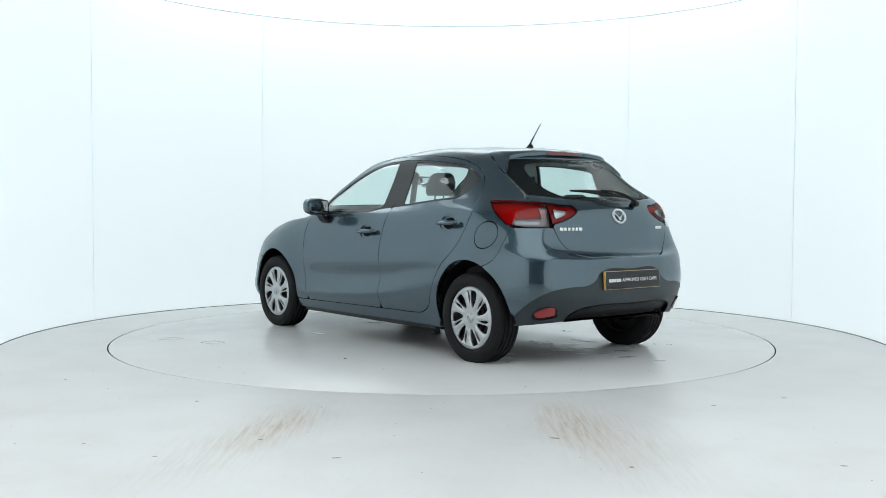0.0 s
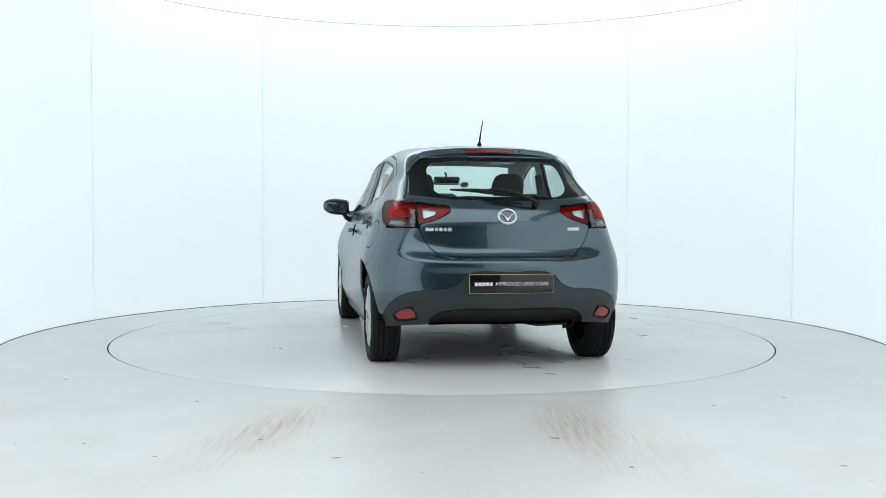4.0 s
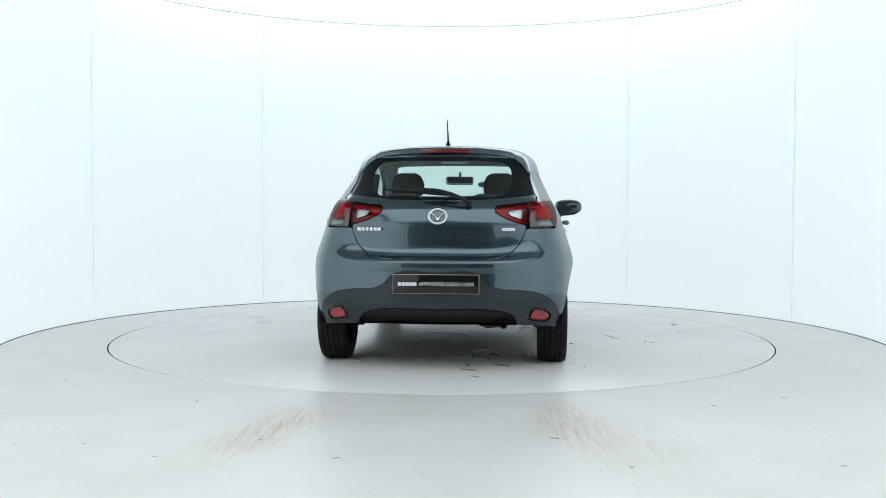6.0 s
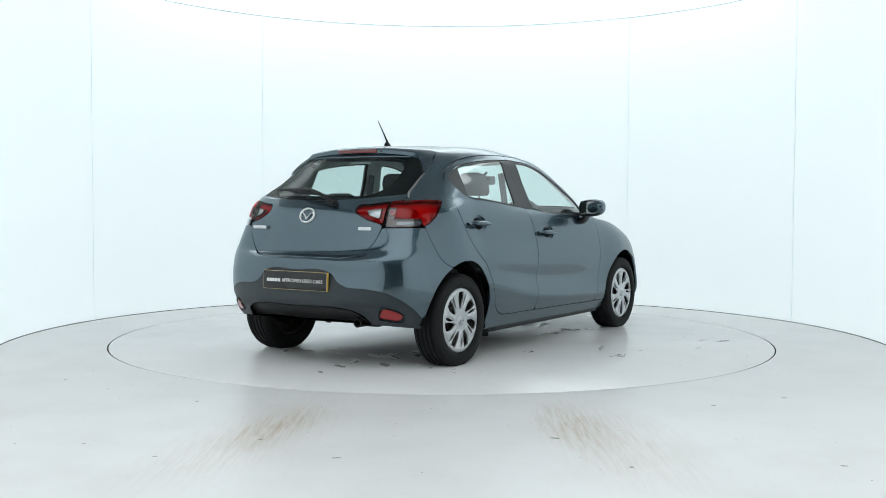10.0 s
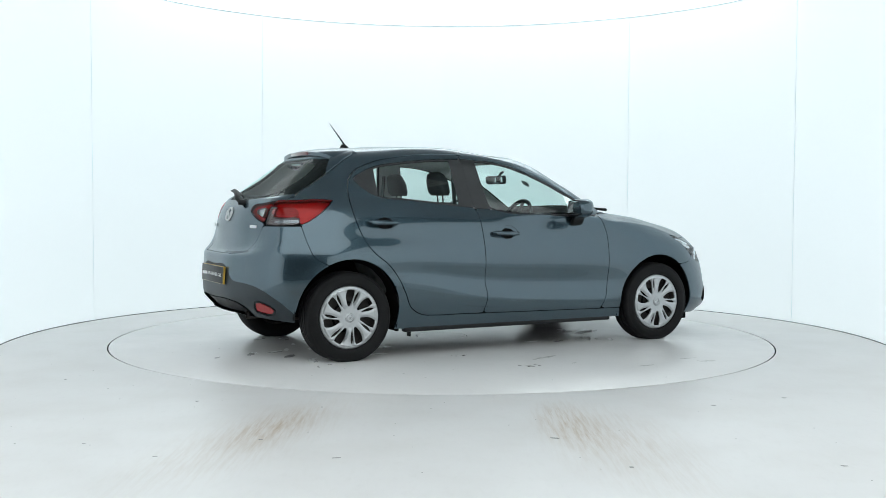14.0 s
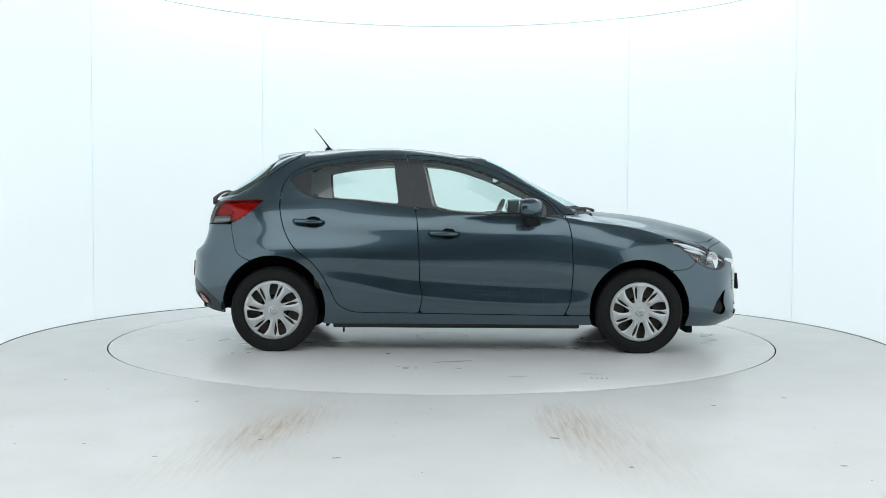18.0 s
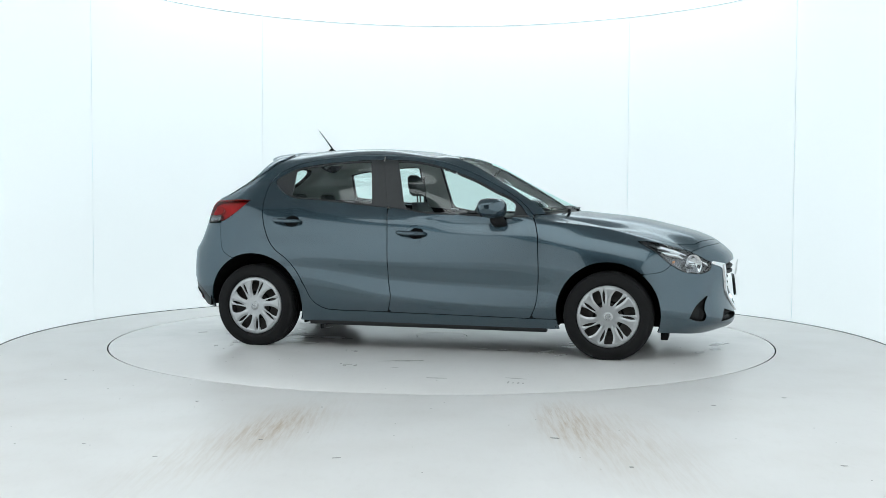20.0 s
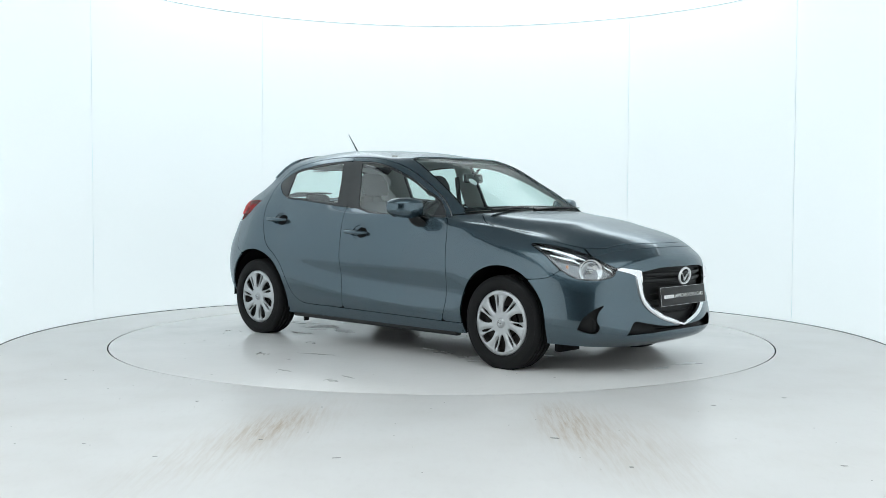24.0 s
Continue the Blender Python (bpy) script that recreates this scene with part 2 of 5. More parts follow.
def glide(p, n=12, closed=False):
    """A smooth line through a few points; a point given twice in a row is a corner."""
    runs, run = [], [p[0]]
    pts = list(p) + ([p[0]] if closed else [])
    for a, b in zip(pts, pts[1:]):
        if a == b:
            runs.append(run)
            run = [b]
        else:
            run.append(b)
    runs.append(run)
    if closed and p[0] != p[1] and p[-1] != p[0] and len(runs) == 1:
        q = np.array(p, float)
        out = []
        for i in range(len(q)):
            out += _span(q[i - 1], q[i], q[(i + 1) % len(q)], q[(i + 2) % len(q)], n)
        return np.array(out)
    if closed and len(runs) > 1 and p[0] != p[1]:
        runs[0] = runs[-1] + runs[0][1:]
        runs.pop()
    out = []
    for r in runs:
        q = np.array(r, float)
        if len(q) < 2:
            continue
        e = np.vstack([2 * q[0] - q[1], q, 2 * q[-1] - q[-2]])
        for i in range(1, len(e) - 2):
            out += _span(e[i - 1], e[i], e[i + 1], e[i + 2], n)
    if not closed:
        out.append(np.array(p[-1], float))
    return np.array(out)


def _span(a, b, c, d, n):
    h0, h1, h2 = (max(np.linalg.norm(y - x), 1e-6) for x, y in ((a, b), (b, c), (c, d)))
    mb = ((b - a) / h0 * h1 + (c - b) / h1 * h0) / (h0 + h1)
    mc = ((c - b) / h1 * h2 + (d - c) / h2 * h1) / (h1 + h2)
    out = []
    for k in range(n):
        t = k / n
        out.append((2 * t**3 - 3 * t**2 + 1) * b + (t**3 - 2 * t**2 + t) * h1 * mb + (3 * t**2 - 2 * t**3) * c + (t**3 - t**2) * h1 * mc)
    return out


def inside(poly, P):
    """Signed distance of the points P (n x 2) from a closed line: positive inside."""
    A, B = poly, np.roll(poly, -1, 0)
    near = ((P > poly.min(0) - 0.06) & (P < poly.max(0) + 0.06)).all(1)
    whole, P = np.full(len(P), -0.06), P[near]
    best = np.full(len(P), 1e9)
    odd = np.zeros(len(P), bool)
    for a, b in zip(A, B):
        d = b - a
        L = d @ d
        if L < 1e-14:
            continue
        t = np.clip(((P - a) @ d) / L, 0, 1)
        best = np.minimum(best, ((P - a - t[:, None] * d) ** 2).sum(1))
        if a[1] != b[1]:
            odd ^= ((P[:, 1] < a[1]) != (P[:, 1] < b[1])) & (P[:, 0] < a[0] + d[0] * (P[:, 1] - a[1]) / d[1])
    whole[near] = np.where(odd, 1, -1) * np.sqrt(best)
    return whole


# ---- the set ----
WALL_C, WALL_R, WALL_H = Vector((0.038, -0.148, 0)), 3.304, 2.968
DISC_R = 2.517


def at_wall(deg, r=WALL_R, z=0.0):
    return WALL_C + Vector((r * math.cos(radians(deg)), r * math.sin(radians(deg)), z))


def curved_panel(a0, a1, r, t, z0, z1, n=24, edge=0.0012):
    """One bent wall sheet with its thickness outwards; edge eases its upright borders back."""
    b = bmesh.new()
    cols = []
    for k in range(n + 1):
        a = a0 + (a1 - a0) * k / n
        back = edge if k in (0, n) else 0
        cols.append([b.verts.new(at_wall(a, rr, z)) for rr, z in ((r + back, z0), (r + back, z1), (r + t, z1), (r + t, z0))])
    for p, q in zip(cols, cols[1:]):
        for k in range(4):
            b.faces.new((p[k], p[(k + 1) % 4], q[(k + 1) % 4], q[k]))
    b.faces.new(cols[0])
    b.faces.new(cols[-1][::-1])
    return b


wall = tagged(new("wall_round"), "curved white studio wall in tall bent sheets, with added glow", "wall", kind="structure")
SEAMS = (-14.0, 20.98, 55.26, 90.16, 125.02, 160.52, 195.5)
# each sheet carries the added wall glow
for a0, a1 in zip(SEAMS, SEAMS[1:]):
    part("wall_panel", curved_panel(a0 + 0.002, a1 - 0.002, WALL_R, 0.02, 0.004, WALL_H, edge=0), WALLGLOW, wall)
part("backing", curved_panel(-14, 195.5, WALL_R + 0.022, 0.03, 0.0, WALL_H - 0.01, 96), SEAM, wall)
for a, w in zip(SEAMS[1:-1], (0.034, 0.030, 0.012, 0.030, 0.036)):
    part("joint_strip", curved_panel(a - w, a + w, WALL_R - 0.0012, 0.002, 0.004, WALL_H - 0.01, 1, 0), SEAM, wall, "thin blue-grey joint strip")
part("floor_joint", curved_panel(-14, 195.5, WALL_R - 0.004, 0.02, -0.001, 0.0035, 96, 0), GAP, wall, "dark joint line along the floor")
part("top_rim", curved_panel(-14, 195.5, WALL_R - 0.006, 0.03, WALL_H - 0.004, WALL_H + 0.005, 96, 0), RIMGREY, wall, "thin pale metal capping strip")

# out of view, with a glow of their own added:
# straight wings that lead from the round wall to the opening where the camera stands
for side, tag in ((1, "wall_wing_east"), (-1, "wall_wing_west")):
    edge = at_wall(-14) if side > 0 else at_wall(194)
    pts = [(edge.x + side * 0.001, edge.y), (side * 3.0, -3.2), (side * 2.45, -5.6), (side * 2.1, -7.4)]
    b = bmesh.new()
    line = [Vector((*p, 0)) for p in pts]
    lo = [b.verts.new(p) for p in line]
    hi = [b.verts.new(p + Vector((0, 0, WALL_H))) for p in line]
    lo2 = [b.verts.new(p + Vector((side * 0.05, 0, 0))) for p in line]
    hi2 = [b.verts.new(p + Vector((side * 0.05, 0, WALL_H))) for p in line]
    for k in range(3):
        b.faces.new((lo[k], lo[k + 1], hi[k + 1], hi[k]))
        b.faces.new((lo2[k], hi2[k], hi2[k + 1], lo2[k + 1]))
        b.faces.new((hi[k], hi[k + 1], hi2[k + 1], hi2[k]))
    tagged(part(tag, b, WINGGLOW, None, smooth=False), "unseen white studio wall beside the camera opening, with added glow", "wall", kind="structure")

# the dark hall behind the camera closes the place
b = bmesh.new()
for x0, x1, y0, y1, z0, z1 in ((-4.2, 4.2, -11.1, -11.0, 0, 3.6), (-4.3, -4.2, -11.1, -0.9, 0, 3.6), (4.2, 4.3, -11.1, -0.9, 0, 3.6)):
    rbox((x1 - x0, y1 - y0, z1 - z0), 0, at=((x0 + x1) / 2, (y0 + y1) / 2, (z0 + z1) / 2), bm=b)
tagged(part("wall_hall", b, DARKHALL, None, smooth=False), "grey painted hall walls behind the camera", "wall", kind="structure")
b = rbox((8.6, 7.2, 0.1), 0, at=(0, -7.5, 3.65))
tagged(part("ceiling_hall", b, DARKHALL, None, smooth=False), "grey plain ceiling over the camera bay", "ceiling", kind="structure")
b = lathe([(2.75, 3.44), (3.74, 3.40), (3.74, 3.47), (2.75, 3.47), (2.75, 3.44)], 96, "Z")
bmesh.ops.delete(b, geom=[v for v in b.verts if v.co.y < 0.9], context="VERTS")
bmesh.ops.translate(b, vec=(0, -0.15, 0), verts=b.verts)
tagged(part("light_cove", b, COVE, None), "luminous white curved cove above the studio wall", "light", kind="structure")
b = lathe([(0, 3.475), (3.738, 3.475), (3.738, 3.50), (0, 3.50)], 96, "Z")
bmesh.ops.translate(b, vec=(0, -0.15, 0), verts=b.verts)
tagged(part("ceiling", b, CEILPAINT, None), "dark grey studio ceiling inside the light cove", "ceiling", kind="structure")
# glowing sheet added out of view, to fill floor and paint with light
b = rbox((5.4, 3.4, 0.06), 0.01, at=(0, -4.75, 3.40))
tagged(part("unseen_fill_light", b, BAY, None), "large unseen fill light added above the opening of the set", "light")
b = curved_panel(8, 172, 3.74, 0.04, 2.7, 3.5, 96, 0)
tagged(part("ceiling_skirt", b, COVE, None), "glowing white drop skirt round the luminous ceiling", "ceiling", kind="structure")

# floor with a round hole, in which the turntable lies
b = bmesh.new()
N = 160
ring = [(math.cos(2 * math.pi * k / N), math.sin(2 * math.pi * k / N)) for k in range(N)]
rows = [[b.verts.new((c * r, s * r, z)) for c, s in ring] for r, z in ((DISC_R + 0.005, -0.003), (DISC_R + 0.0055, -0.001), (DISC_R + 0.0065, 0.0), (3.2, 0), (4.6, 0), (12.5, 0))]
for p, q in zip(rows, rows[1:]):
    for k in range(N):
        b.faces.new((p[k], p[(k + 1) % N], q[(k + 1) % N], q[k]))
floor = tagged(part("floor", b, FLOOR), "worn off-white painted concrete floor with brown smears", "floor", kind="structure")
b = lathe([(0, -0.06), (DISC_R + 0.2, -0.06), (DISC_R + 0.2, -0.08), (0, -0.08)], 64, "Z")
lathe([(DISC_R + 0.0062, -0.0025), (DISC_R + 0.0052, -0.004), (DISC_R + 0.0052, -0.06)], 160, "Z", bm=b)
lathe([(DISC_R - 0.008, -0.0025), (DISC_R - 0.0048, -0.004), (DISC_R - 0.0048, -0.06)], 160, "Z", bm=b)
tagged(part("turntable_pit", b, GAP), "dark pit under the turntable", "pit", kind="structure")

table = tagged(new("turntable"), "flush round off-white painted turntable that turns slowly", "turntable")
b = lathe([(0.203, -0.004), (0.203, 0.0), (DISC_R - 0.006, 0.0), (DISC_R - 0.004, -0.001), (DISC_R - 0.0045, -0.003), (DISC_R - 0.02, -0.004), (0.203, -0.05), (0.203, -0.004)], 160, "Z")
part("deck", b, DISC, table)
b = lathe([(0, 0.0), (0.195, 0.0), (0.1965, -0.0015), (0.1965, -0.03), (0, -0.03)], 64, "Z")
part("centre_cover", b, DISC, table, "round cover plate with a dark joint")
part("cover_joint", lathe([(0.19, -0.012), (0.21, -0.012), (0.21, -0.02), (0.19, -0.02), (0.19, -0.012)], 48, "Z"), GAP, table)
rnd = random.Random(5)


def blot(cx, cy, r, stretch, turn, mat, name, parent, label="", z=0.0012, n=18, rough=0.45):
    """A thin flake or stain with a ragged outline, lying on the floor."""
    b = bmesh.new()
    pts = []
    for k in range(n):
        a = 2 * math.pi * k / n
        rr = r * (1 - rough * rnd.random())
        v = Vector((rr * math.cos(a) * stretch, rr * math.sin(a), 0))
        pts.append((pose(cx, cy, z, 0, 0, turn) @ v))
    top = [b.verts.new(p) for p in pts]
    low = [b.verts.new((p.x, p.y, 0.0002)) for p in pts]
    b.faces.new(top)
    for k in range(n):
        b.faces.new((top[k], low[k], low[(k + 1) % n], top[(k + 1) % n]))
    return part(name, b, mat, parent, label, smooth=False)


# scuffs, flakes and specks that ride on the turntable, in the car's axes before the first turn
for cx, cy, r, st, tn, mat in ((-.20, -1.58, .016, 2, 10, SCUFF), (.49, -1.92, .014, 5, 4, SCUFF), (.95, -1.80, .012, 6, -6, SCUFF), (-.36, -1.0, .014, 1.5, 0, GAP), (.13, -1.62, .010, 3, 20, SCUFF),
                               (-.81, -.32, .035, 3, 5, PEEL), (1.05, -.22, .030, 4, 0, PEEL), (1.18, -.32, .030, 3.5, 10, PEEL), (-1.16, -.20, .040, 3, 60, PEEL), (-1.36, -.20, .028, 3, 70, PEEL),
                               (-1.22, .05, .020, 3, 75, PEEL), (-1.44, -.50, .035, 2.5, 50, SHADE), (-1.05, .25, .022, 3, 80, PEEL), (-1.61, -.25, .026, 2, 85, PEEL), (-1.33, -.68, .020, 2, 40, PEEL),
                               (.64, -.69, .022, 3, 15, SHADE), (.47, -.61, .018, 3, 5, PEEL), (.62, -.63, .012, 3, 5, PEEL), (2.10, -.15, .045, 2, 80, PEEL), (1.99, -.36, .030, 2, 70, PEEL),
                               (-.98, -.45, .030, 3, 30, SHADE), (.72, .71, .028, 4, 10, PEEL), (-1.65, -.30, .030, 3, 60, SHADE), (-1.9, -.35, .018, 3, 50, SHADE), (-.55, 1.27, .010, 1.5, 0, GAP)):
    blot(cx, cy, r, st, tn, mat, "paint_flake" if mat is PEEL else "scuff", table)
# larger loose flakes, each over a slightly larger dark blot that rims it
for cx, cy, r, st, tn in ((-.76, -.36, .052, 2.6, -8), (.45, -.61, .022, 3, 0), (.63, -.63, .022, 2.4, 5), (1.15, -.30, .050, 3.6, 20), (1.06, -.11, .03, 3, 70), (-1.07, -.27, .040, 3.4, 5), (-1.18, .39, .040, 2.2, 75),
                          (-1.35, .46, .030, 2.0, 40), (-1.38, -.76, .034, 2.2, 85), (-1.47, -.26, .026, 3, 20), (.94, -.64, .030, 4, 60), (1.06, -.77, .022, 3, 60), (-1.15, -.31, .045, 3.2, 60), (-.90, -.68, .030, 4, 8), (2.12, .13, .040, 3, 60)):
    blot(cx + .008, cy - .006, r * 1.16, st, tn, SHADE, "flake_rim", table, z=.0009, n=16, rough=.5)
    blot(cx, cy, r, st, tn, PEEL, "paint_flake", table, z=.0024, n=16, rough=.55)
# crumbs of dirt in loose clusters
for cx, cy, count in ((.67, -.64, 9), (.91, -.69, 8), (-.36, -.99, 3), (-.21, -1.59, 5), (-1.36, -1.0, 3)):
    for k in range(count):
        blot(cx + rnd.uniform(-.09, .09), cy + rnd.uniform(-.04, .04), rnd.uniform(.005, .012), rnd.uniform(1, 2.4), rnd.uniform(0, 180), SCUFF, "dirt_speck", table, n=7, z=.003)
# a fan of thin tyre scuffs, three short strokes, and two pale outlined squares
for k in range(9):
    blot(.0 + .022 * k, -1.37 + .006 * k + .012 * (k % 3), .0075, 9 - k % 4 * 2, 24, SCUFF, "tyre_scuff", table, n=10)
for k in range(4):
    blot(.93 + .030 * k, -1.945 - .004 * k, .0080, 5 - k % 2 * 2, 96, SCUFF, "tyre_scuff", table, n=8)
for cx, cy, tn in ((1.1, 1.78, 30), (.72, 1.62, 12)):
    for dx, dy, t2 in ((.07, 0, 90), (-.07, 0, 90), (0, .06, 0), (0, -.06, 0)):
        p = pose(cx, cy, 0, 0, 0, tn) @ Vector((dx, dy, 0))
        blot(p.x, p.y, .0028, 26, tn + t2, SCUFF, "paint_line", table, n=8, rough=.2)
for k in range(46):
    a, r = rnd.uniform(0, 6.283), math.sqrt(rnd.uniform(0.1, 1)) * 2.4
    blot(r * math.cos(a), r * math.sin(a), rnd.uniform(0.003, 0.007), rnd.uniform(1, 1.8), rnd.uniform(0, 180), SCUFF, "dirt_speck", table, n=7)


# specks and short marks on the still floor
for cx, cy, r, st, tn in ((-.80, -3.60, .008, 1.6, 10), (-.43, -3.92, .011, 2.0, 15), (-1.55, -3.69, .010, 1, 0), (-1.29, -2.73, .009, 1.2, 0), (-2.22, -2.08, .011, 1, 0), (.51, -3.55, .012, 2.4, -35), (.76, -4.05, .012, 1, 0),
                          (1.42, -2.79, .011, 1.3, 0), (1.86, -2.57, .012, 1.6, 0), (-1.18, -3.91, .009, 1.4, 30), (1.62, -4.02, .009, 2, -20)):
    blot(cx, cy, r, st, tn, SCUFF, "scuff", floor, n=9)
for k in range(70):
    a, r = rnd.uniform(3.5, 5.93), rnd.uniform(2.6, 4.9)
    blot(r * math.cos(a), r * math.sin(a), rnd.uniform(.002, .004), rnd.uniform(1, 2), rnd.uniform(0, 180), SCUFF, "dirt_speck", floor, n=6)


# ---- the car: one lofted skin, cut into its panels ----
# Each line runs from the middle of the nose round the left side to the middle of the tail.
SILL = [(1.98, 0, .165), (1.95, .34, .165), (1.83, .60, .175), (1.63, .745, .19), (1.285, .765, .20), (.80, .765, .19), (-.27, .76, .185), (-1.0, .765, .20), (-1.45, .79, .245), (-1.72, .70, .275), (-1.87, .36, .30), (-1.90, 0, .30)]
LOW = [(2.103, 0, .215), (2.062, .35, .22), (1.905, .64, .25), (1.645, .79, .28), (1.285, .81, .29), (.80, .812, .320), (-.27, .820, .392), (-1.0, .836, .50), (-1.46, .822, .33), (-1.76, .715, .36), (-1.935, .37, .375), (-1.965, 0, .375)]
MID = [(2.09, 0, .42), (2.047, .36, .43), (1.89, .65, .45), (1.635, .795, .46), (1.285, .842, .47), (.80, .807, .46), (-.27, .809, .51), (-1.0, .840, .585), (-1.46, .849, .565), (-1.800, .712, .610), (-1.938, .372, .610), (-1.963, 0, .610)]
WAIST = [(2.105, 0, .62), (2.048, .36, .61), (1.87, .62, .60), (1.625, .775, .615), (1.285, .838, .655), (.80, .825, .62), (-.27, .828, .635), (-1.0, .845, .68), (-1.462, .842, .690), (-1.791, .699, .706), (-1.930, .372, .696), (-1.955, 0, .694)]
SHOULDER = [(2.095, 0, .692), (2.027, .36, .694), (1.845, .58, .692), (1.605, .735, .735), (1.285, .792, .80), (.80, .805, .82), (-.27, .805, .82), (-1.0, .805, .83), (-1.444, .803, .82), (-1.771, .680, .775), (-1.872, .37, .730), (-1.90, 0, .727)]
RIDGE = [(2.037, 0, .752), (1.95, .36, .762), (1.755, .55, .76), (1.545, .695, .80), (1.26, .745, .865), (.80, .775, .915), (-.27, .775, .93), (-1.0, .772, .945), (-1.432, .761, .95), (-1.722, .642, .94), (-1.83, .37, .93), (-1.86, 0, .94)]
BONNET = [(1.59, 0, .918), (1.54, .34, .909), (1.395, .50, .899), (1.24, .615, .889), (1.06, .69, .914), (.78, .757, .945), (-.27, .752, .975), (-1.0, .745, 1.01), (-1.42, .731, 1.02), (-1.70, .615, 1.025), (-1.80, .37, 1.012), (-1.83, 0, 1.015)]
BELT = [(.993, 0, 1.000), (.980, .36, .994), (.93, .545, .987), (.872, .645, .977), (.835, .670, .974), (.74, .725, .962), (-.27, .72, 1.015), (-1.0, .711, 1.08), (-1.40, .685, 1.084), (-1.664, .577, 1.081), (-1.755, .358, 1.072), (-1.78, 0, 1.067)]
GLAZE = [(.604, 0, 1.192), (.592, .335, 1.188), (.564, .505, 1.188), (.536, .572, 1.190), (.480, .621, 1.190), (.372, .667, 1.170), (-.27, .664, 1.188), (-.95, .656, 1.212), (-1.27, .626, 1.20), (-1.466, .566, 1.181), (-1.56, .347, 1.207), (-1.585, 0, 1.214)]
RAIL = [(.19, 0, 1.390), (.188, .31, 1.387), (.180, .452, 1.381), (.168, .497, 1.374), (.085, .535, 1.371), (-.014, .566, 1.374), (-.30, .588, 1.381), (-.85, .572, 1.374), (-1.07, .547, 1.367), (-1.217, .502, 1.365), (-1.275, .33, 1.388), (-1.29, 0, 1.396)]
CANT = [(-.004, 0, 1.416), (-.006, .275, 1.411), (-.015, .395, 1.406), (-.03, .430, 1.402), (-.088, .468, 1.402), (-.15, .491, 1.410), (-.322, .505, 1.424), (-.80, .489, 1.421), (-.96, .457, 1.415), (-1.08, .404, 1.415), (-1.11, .279, 1.426), (-1.12, 0, 1.432)]
DOME = [(-.095, 0, 1.436), (-.098, .143, 1.435), (-.11, .203, 1.433), (-.13, .232, 1.432), (-.169, .259, 1.435), (-.23, .277, 1.442), (-.371, .283, 1.452), (-.76, .274, 1.453), (-.89, .256, 1.449), (-.99, .218, 1.443), (-1.02, .149, 1.444), (-1.03, 0, 1.444)]
CROWN = [(-.20, 0, 1.4485), (-.205, 0, 1.4485), (-.21, 0, 1.449), (-.23, 0, 1.450), (-.26, 0, 1.452), (-.32, 0, 1.455), (-.42, 0, 1.4585), (-.72, 0, 1.4595), (-.82, 0, 1.4575), (-.90, 0, 1.455), (-.93, 0, 1.454), (-.94, 0, 1.453)]
LINES = [SILL, LOW, MID, WAIST, SHOULDER, RIDGE, BONNET, BELT, GLAZE, RAIL, CANT, DOME, CROWN]
STEPS = [12, 20, 12, 12, 10, 18, 22, 20, 20, 10, 8, 8]
UPER = 22


def through_points(P, steps, first, last):
    """Smooth curves through P[i] (each an array of points), steps[i] pieces between i and i+1; first, last: the points before and after."""
    E = [first, *P, last]
    out = []
    for i in range(1, len(E) - 2):
        a, b, c, d = E[i - 1], E[i], E[i + 1], E[i + 2]
        h0, h1, h2 = (np.maximum(np.linalg.norm(y - x, axis=1, keepdims=True), 1e-5) for x, y in ((a, b), (b, c), (c, d)))
        mb = ((b - a) / h0 * h1 + (c - b) / h1 * h0) / (h0 + h1)
        mc = ((c - b) / h1 * h2 + (d - c) / h2 * h1) / (h1 + h2)
        for k in range(steps[i - 1]):
            t = k / steps[i - 1]
            out.append((2 * t**3 - 3 * t**2 + 1) * b + (t**3 - 2 * t**2 + t) * h1 * mb + (3 * t**2 - 2 * t**3) * c + (t**3 - t**2) * h1 * mc)
    out.append(np.array(P[-1], float))
    return out


FLIP = np.array([1.0, -1.0, 1.0])


